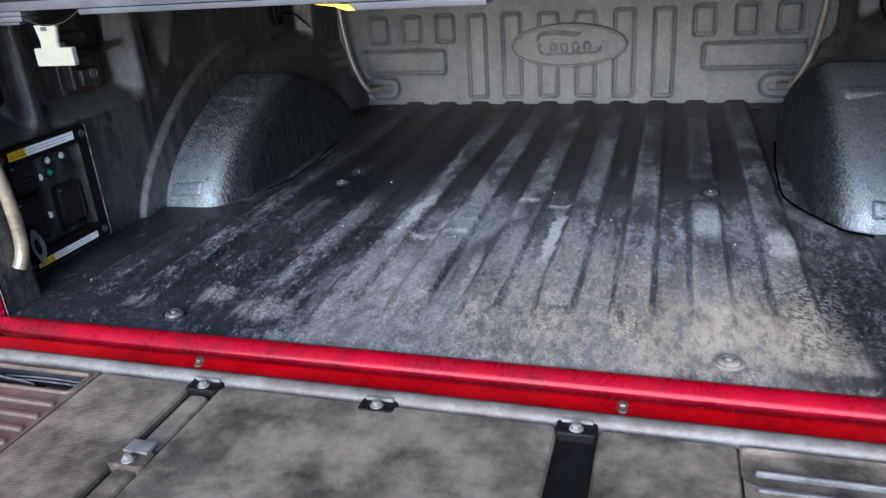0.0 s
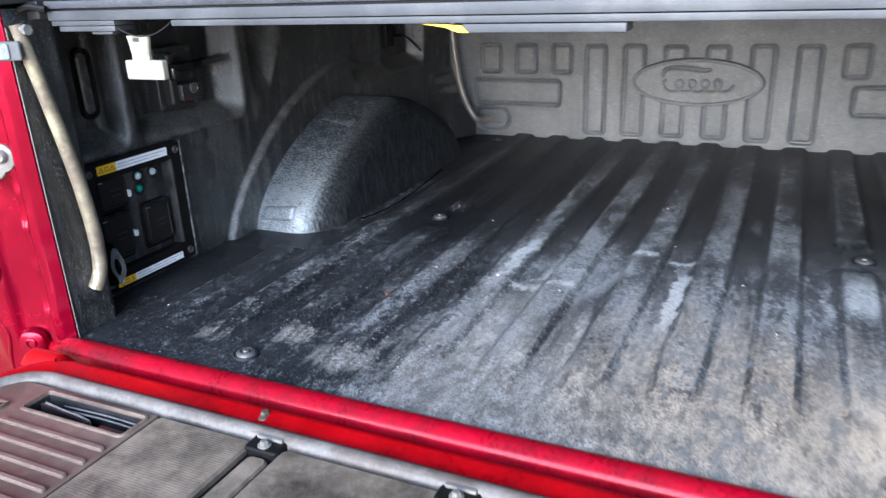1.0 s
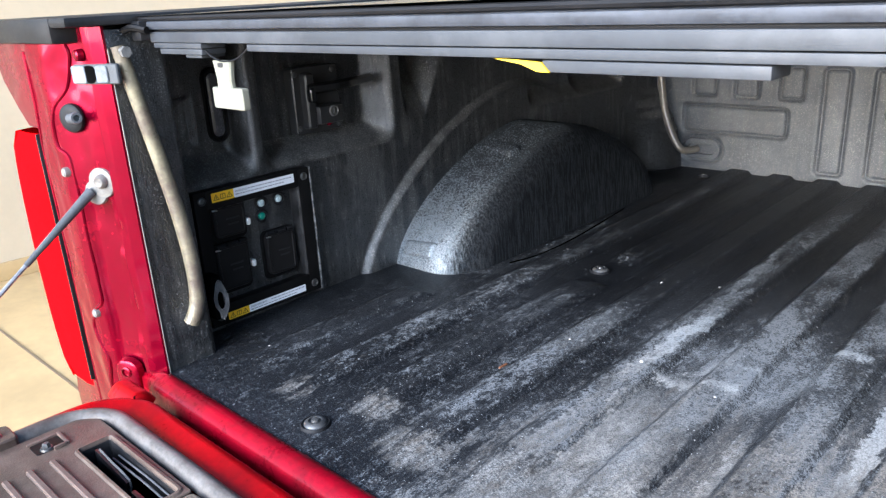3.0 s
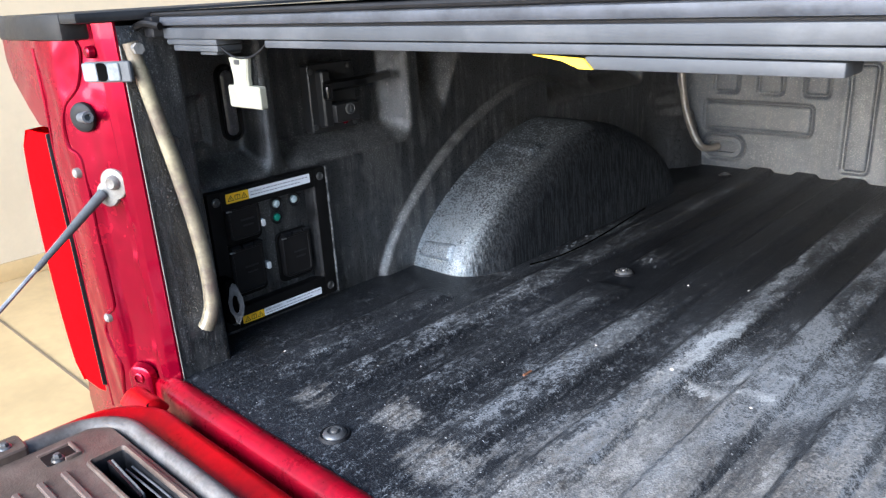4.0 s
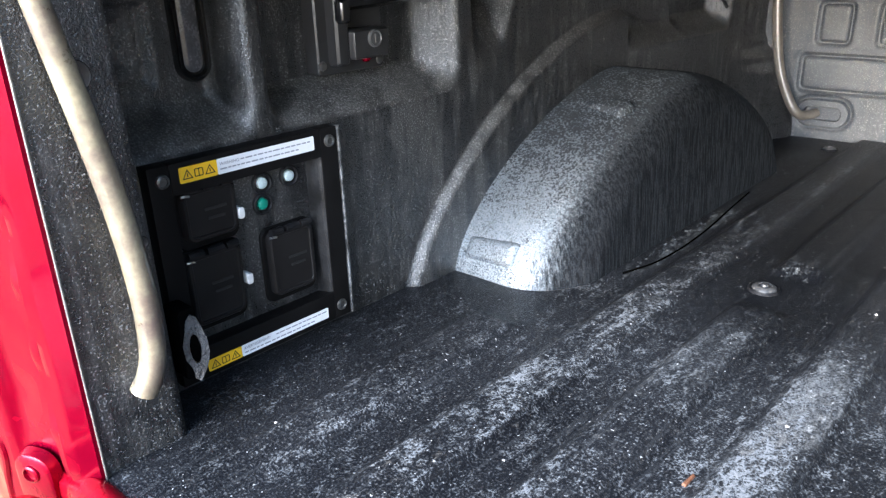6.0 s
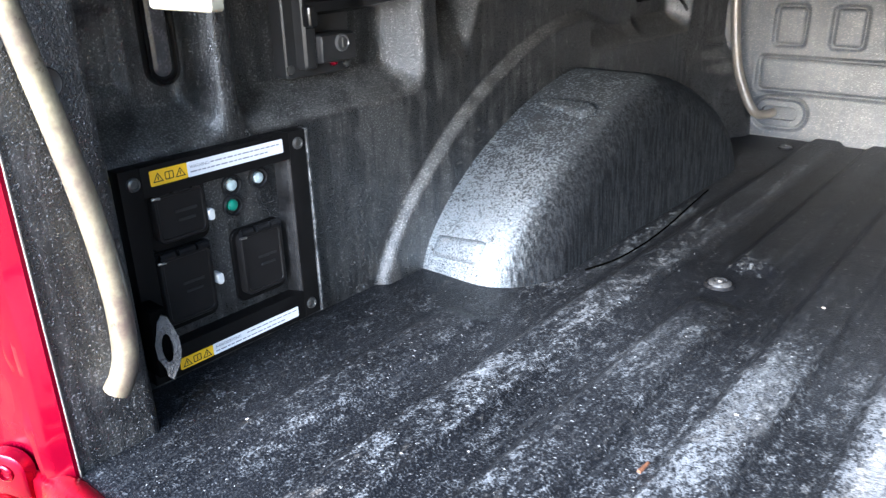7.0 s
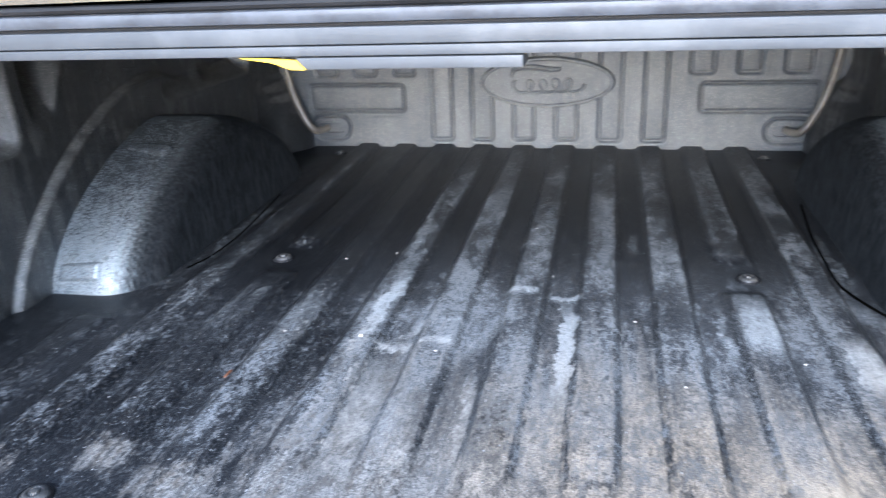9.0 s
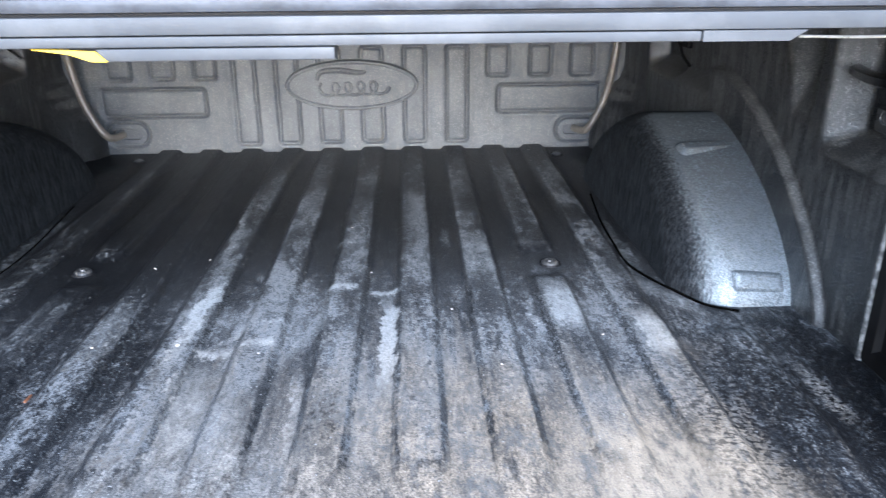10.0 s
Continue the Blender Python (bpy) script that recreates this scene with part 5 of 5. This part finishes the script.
def cleat(sx, y, z):
    m = wall_frame(sx, y, z, 0.018)
    f = 1 if sx < 0 else -1
    ob = thing("cleat", "black locking cleat plate with lever in the wall pocket", "cleat", "locking cleats", at=m.translation)
    inv = Matrix.Translation(-m.translation)

    def add(name, bm, mat, parent=None, label=""):
        bm.transform(inv)
        return part(name, bm, mat, parent or ob, label)

    T = Matrix.Translation
    bm = bmesh.new()
    pad(bm, m, 0.106, 0.124, 0.006, [(0, -0.02), (0, 0.003), (0.002, 0.005), (0.006, 0.005)])
    plate = add("plate", bm, M_CLEAT)
    bm = bmesh.new()
    pad(bm, m @ T((-f * 0.026, 0.0, 0.005)), 0.022, 0.104, 0.006, [(0, 0), (0.001, 0.014), (0.004, 0.017)])
    add("rail", bm, M_CLEAT, plate)
    bm = bmesh.new()
    pad(bm, m @ T((f * 0.012, -0.028, 0.005)), 0.060, 0.036, 0.004, [(0, 0), (0.001, 0.022), (0.003, 0.025)])
    lockbox = add("lock_body", bm, M_CLEAT)
    bm = bmesh.new()
    disc(bm, m @ T((f * 0.016, -0.022, 0.029)), 0.011, [(0, 0), (0.0005, 0.004), (0.002, 0.005), (0.003, 0.0035), (0.006, 0.0035)], 20)
    bmesh.ops.create_cube(bm, size=1, matrix=m @ T((f * 0.016, -0.022, 0.0335)) @ Matrix.Diagonal((0.0022, 0.010, 0.002, 1)))
    add("lock_cylinder", bm, M_BOLT, lockbox, "round steel lock")
    bm = bmesh.new()
    disc(bm, m @ T((f * 0.02, -0.048, 0.006)), 0.005, [(0, 0), (0.001, 0.006), (0.002, 0.007)], 12)
    add("red_pin", bm, M_RED, lockbox, "small red pin")
    bm = bmesh.new()
    rows = []
    for s in lin(0, 1, 10):
        x = f * (-0.034 + 0.150 * s)
        rise = 0.018 + 0.016 * math.sin(s * math.pi) + 0.010 * s
        w, hh = 0.0095 - 0.002 * s, 0.009
        zc = 0.022 + 0.006 * s
        rows.append([m @ Vector((x, zc - w, rise - hh)), m @ Vector((x, zc + w, rise - hh)), m @ Vector((x, zc + w * 1.1, rise)), m @ Vector((x, zc + w * 0.6, rise + hh)), m @ Vector((x, zc - w * 0.6, rise + hh)), m @ Vector((x, zc - w * 1.1, rise))])
    loft(bm, rows, True, True)
    add("lever", bm, M_GLOSS, None, "glossy black lever")
    bm = bmesh.new()
    pad(bm, m @ T((-f * 0.026, 0.012, 0.016)), 0.018, 0.030, 0.006, [(0, 0), (0.001, 0.012), (0.004, 0.015)])
    add("pivot", bm, M_GLOSS)
    for dx, dz in ((-0.047, 0.050), (-0.047, -0.050), (0.040, 0.052), (0.045, -0.052)):
        bm = bmesh.new()
        disc(bm, m @ T((f * dx, dz, 0.004)), 0.006, [(0, 0), (0.0008, 0.003), (0.0025, 0.004)], 12)
        add("screw", bm, M_DARKSTEEL, plate)
    return ob


for sx in (-1, 1):
    cleat(sx, 0.476, 0.360)
    m = wall_frame(sx, 0.272, 0.376, 0.002)
    ob = thing("slot_cover", "black rubber capsule-shaped slot cover", "slot cover", "slot covers", at=m.translation)
    bm = bmesh.new()
    pad(bm, m, 0.040, 0.128, 0.02, [(0, -0.004), (0.0, 0.005), (0.002, 0.008), (0.005, 0.008), (0.007, 0.003)], 8)
    bm.transform(Matrix.Translation(-m.translation))
    part("rim", bm, M_GLOSS, ob)
    bm = bmesh.new()
    pad(bm, m, 0.022, 0.108, 0.011, [(0, 0.003), (0.003, 0.0055), (0.006, 0.006)], 8)
    bm.transform(Matrix.Translation(-m.translation))
    part("core", bm, M_GREYCORE, ob)
    m = wall_frame(sx, 1.405, 0.37, 0.004)
    ob = thing("cargo_hook", "small black cargo hook near the bulkhead", "hook", "cargo hooks", at=m.translation)
    bm = bmesh.new()
    pad(bm, m, 0.05, 0.09, 0.006, [(0, -0.004), (0.001, 0.006), (0.003, 0.008)])
    pad(bm, m, 0.024, 0.036, 0.006, [(0, 0.004), (0.001, 0.02), (0.003, 0.022)])
    bm.transform(Matrix.Translation(-m.translation))
    part("plate", bm, M_PANEL, ob)
    bm = bmesh.new()
    tube(bm, [m @ Vector(p) for p in ((0, -0.01, 0.02), (0.02, -0.012, 0.036), (0.05, -0.02, 0.04), (0.10, -0.05, 0.045), (0.14, -0.07, 0.04))], 0.004, 8)
    bm.transform(Matrix.Translation(-m.translation))
    part("hook", bm, M_GLOSS, ob)

# ---- fittings on the red jambs ----


def jamb_fittings(sx):
    def on_jamb(x, y, z):
        return frame_of((sx * x, y, z), (0.905, -sx * 0.425, 0), (0, 0, 1))

    # cable anchor and lanyard
    ob = thing("tailgate_cable", "steel tailgate cable on a bolted washer anchor", "cable", "tailgate cables", at=(sx * 0.786, 0.008, 0.308))
    inv = Matrix.Translation((-sx * 0.786, -0.008, -0.308))
    m = on_jamb(0.789, 0.0265, 0.304)
    bm = bmesh.new()
    pad(bm, m, 0.044, 0.046, 0.0218, [(0, 0), (0.001, 0.005), (0.003, 0.006)], 8)
    disc(bm, m @ Matrix.Translation((sx * 0.014, -0.015, 0)), 0.019, [(0, 0), (0.001, 0.0045), (0.003, 0.0055)])
    bm.transform(inv)
    part("anchor_plate", bm, M_ANCHOR, ob, "dull galvanised washer plate")
    bm = bmesh.new()
    disc(bm, m @ Matrix.Translation((-sx * 0.003, 0.003, 0.005)), 0.011, [(0, 0), (0.001, 0.006), (0.004, 0.009), (0.006, 0.008)], 18)
    bm.transform(inv)
    part("anchor_bolt", bm, M_ANCHOR, ob)
    a, e = Vector((sx * 0.802, 0.012, 0.292)), Vector((sx * 0.80, -0.44, -0.02))
    bm = bmesh.new()
    tube(bm, [a, a.lerp(e, 0.12) + Vector((0, 0, -0.004)), a.lerp(e, 0.24) + Vector((0, 0, -0.008))], lambda s: 0.0078 - 0.0036 * s, 10)
    bm.transform(inv)
    part("ferrule", bm, M_FERRULE, ob, "grey rubber-sleeved ferrule")
    bm = bmesh.new()
    tube(bm, [a.lerp(e, 0.2) + Vector((0, 0, -0.007)), a.lerp(e, 0.5) + Vector((0, 0, -0.012)), e], 0.0032, 8)
    bm.transform(inv)
    part("cable", bm, M_CABLE, ob)
    # rubber bump stop
    ob = thing("bump_stop", "black rubber bump stop with a steel peg", "bump stop", "bump stops", at=(sx * 0.812, 0.010, 0.398))
    inv = Matrix.Translation((-sx * 0.812, -0.010, -0.398))
    m = on_jamb(0.812, 0.0115, 0.398)
    bm = bmesh.new()
    disc(bm, m, 0.021, [(0, 0), (0.001, 0.004), (0.004, 0.006), (0.010, 0.007)], 22)
    bm.transform(inv)
    part("base", bm, M_RUBBER, ob)
    bm = bmesh.new()
    disc(bm, m @ pose(0, 0, 0.004, -6, sx * -58, 0), 0.0075, [(0, 0), (0.001, 0.022), (-0.001, 0.023), (0.0, 0.032), (0.003, 0.032), (0.0035, 0.027)], 14)
    bm.transform(inv)
    part("peg", bm, M_FERRULE, ob)
    # latch striker plate
    ob = thing("striker", "zinc latch striker plate on the jamb", "striker", "latch strikers", at=(sx * 0.765, 0.015, 0.473))
    inv = Matrix.Translation((-sx * 0.765, -0.015, -0.473))
    m = on_jamb(0.757, 0.0365, 0.4585)
    bm = bmesh.new()
    slab(bm, m, 0.074, 0.027, 0.006, 0.003, 0.0015)
    bm.transform(inv)
    part("plate", bm, M_FERRULE, ob)
    # dark slab on the plate, painted as the shade of a recess
    bm = bmesh.new()
    slab(bm, m @ Matrix.Translation((sx * 0.009, 0, 0.006)), 0.020, 0.024, 0.0012, 0.008, 0.0004)
    bm.transform(inv)
    part("recess", bm, M_GAP, ob)
    bm = bmesh.new()
    slab(bm, m @ Matrix.Translation((sx * 0.027, 0, 0.006)), 0.024, 0.024, 0.002, 0.003, 0.001)
    slab(bm, m @ Matrix.Translation((-sx * 0.012, 0, 0.006)), 0.020, 0.023, 0.0025, 0.004, 0.001)
    bm.transform(inv)
    part("wear_pad", bm, M_DULL, ob)
    for x, z, r in ((0.845, 0.318, 0.008), (0.846, 0.092, 0.008), (0.785, 0.484, 0.009)):
        b = thing("jamb_screw", "dull screw head in the red jamb", "screw", "jamb screws", at=(sx * x, 0.0, z))
        mm = on_front(0, -0.001 if x > 0.8 else 0.026, 0)
        bm = bmesh.new()
        disc(bm, mm, r, [(0, -0.004), (0.0008, 0.004), (0.003, 0.006)], 10)
        part("head", bm, M_ANCHOR if x > 0.8 else M_RED, b)
    # lug at the foot
    bm = bmesh.new()
    m = on_jamb(0.806, 0.017, -0.014)
    pad(bm, m, 0.047, 0.066, 0.020, [(0, -0.002), (0.003, 0.008), (0.007, 0.010)], 6)
    lug = part("lug", bm, M_RED, jamb_left if sx < 0 else jamb_right)
    bm = bmesh.new()
    disc(bm, m @ Matrix.Translation((0, 0.012, 0.008)), 0.010, [(0, 0), (0.001, 0.004), (0.003, 0.005), (0.004, 0.001), (0.007, 0.001)], 16)
    part("lug_bolt", bm, M_RED, lug)
    # tail lamp
    ob = thing("tail_lamp", "bright red tail lamp on the bed corner", "tail lamp", "tail lamps", at=(sx * 1.02, 0.02, -0.07))
    inv = Matrix.Translation((-sx * 1.02, -0.02, 0.07))
    bm = bmesh.new()
    rows = []
    for s in lin(0, 1, 16):
        z = -0.075 + 0.44 * s
        bulge = math.sin(math.pi * min(1, max(0, s))) ** 0.35
        xo = 1.030 + 0.045 * bulge
        rows.append([(sx * x, y, z) for x, y in ((0.946, 0.03), (0.948, 0.004), (0.966, -0.006 * bulge), (1.02, -0.010 * bulge), (xo - 0.012, -0.004), (xo, 0.02), (xo + 0.004, 0.06), (xo + 0.004, 0.12))])
    loft(bm, rows, False, False, closed=False)
    bm.transform(inv)
    part("lens", bm, M_LENS, ob)
    bm = bmesh.new()
    box(bm, (min(sx * 0.939, sx * 0.945), -0.001, -0.06), (max(sx * 0.939, sx * 0.945), 0.02, 0.365), 0.002)
    bm.transform(inv)
    part("gasket", bm, M_RUBBER, ob)


jamb_fittings(-1)
jamb_fittings(1)
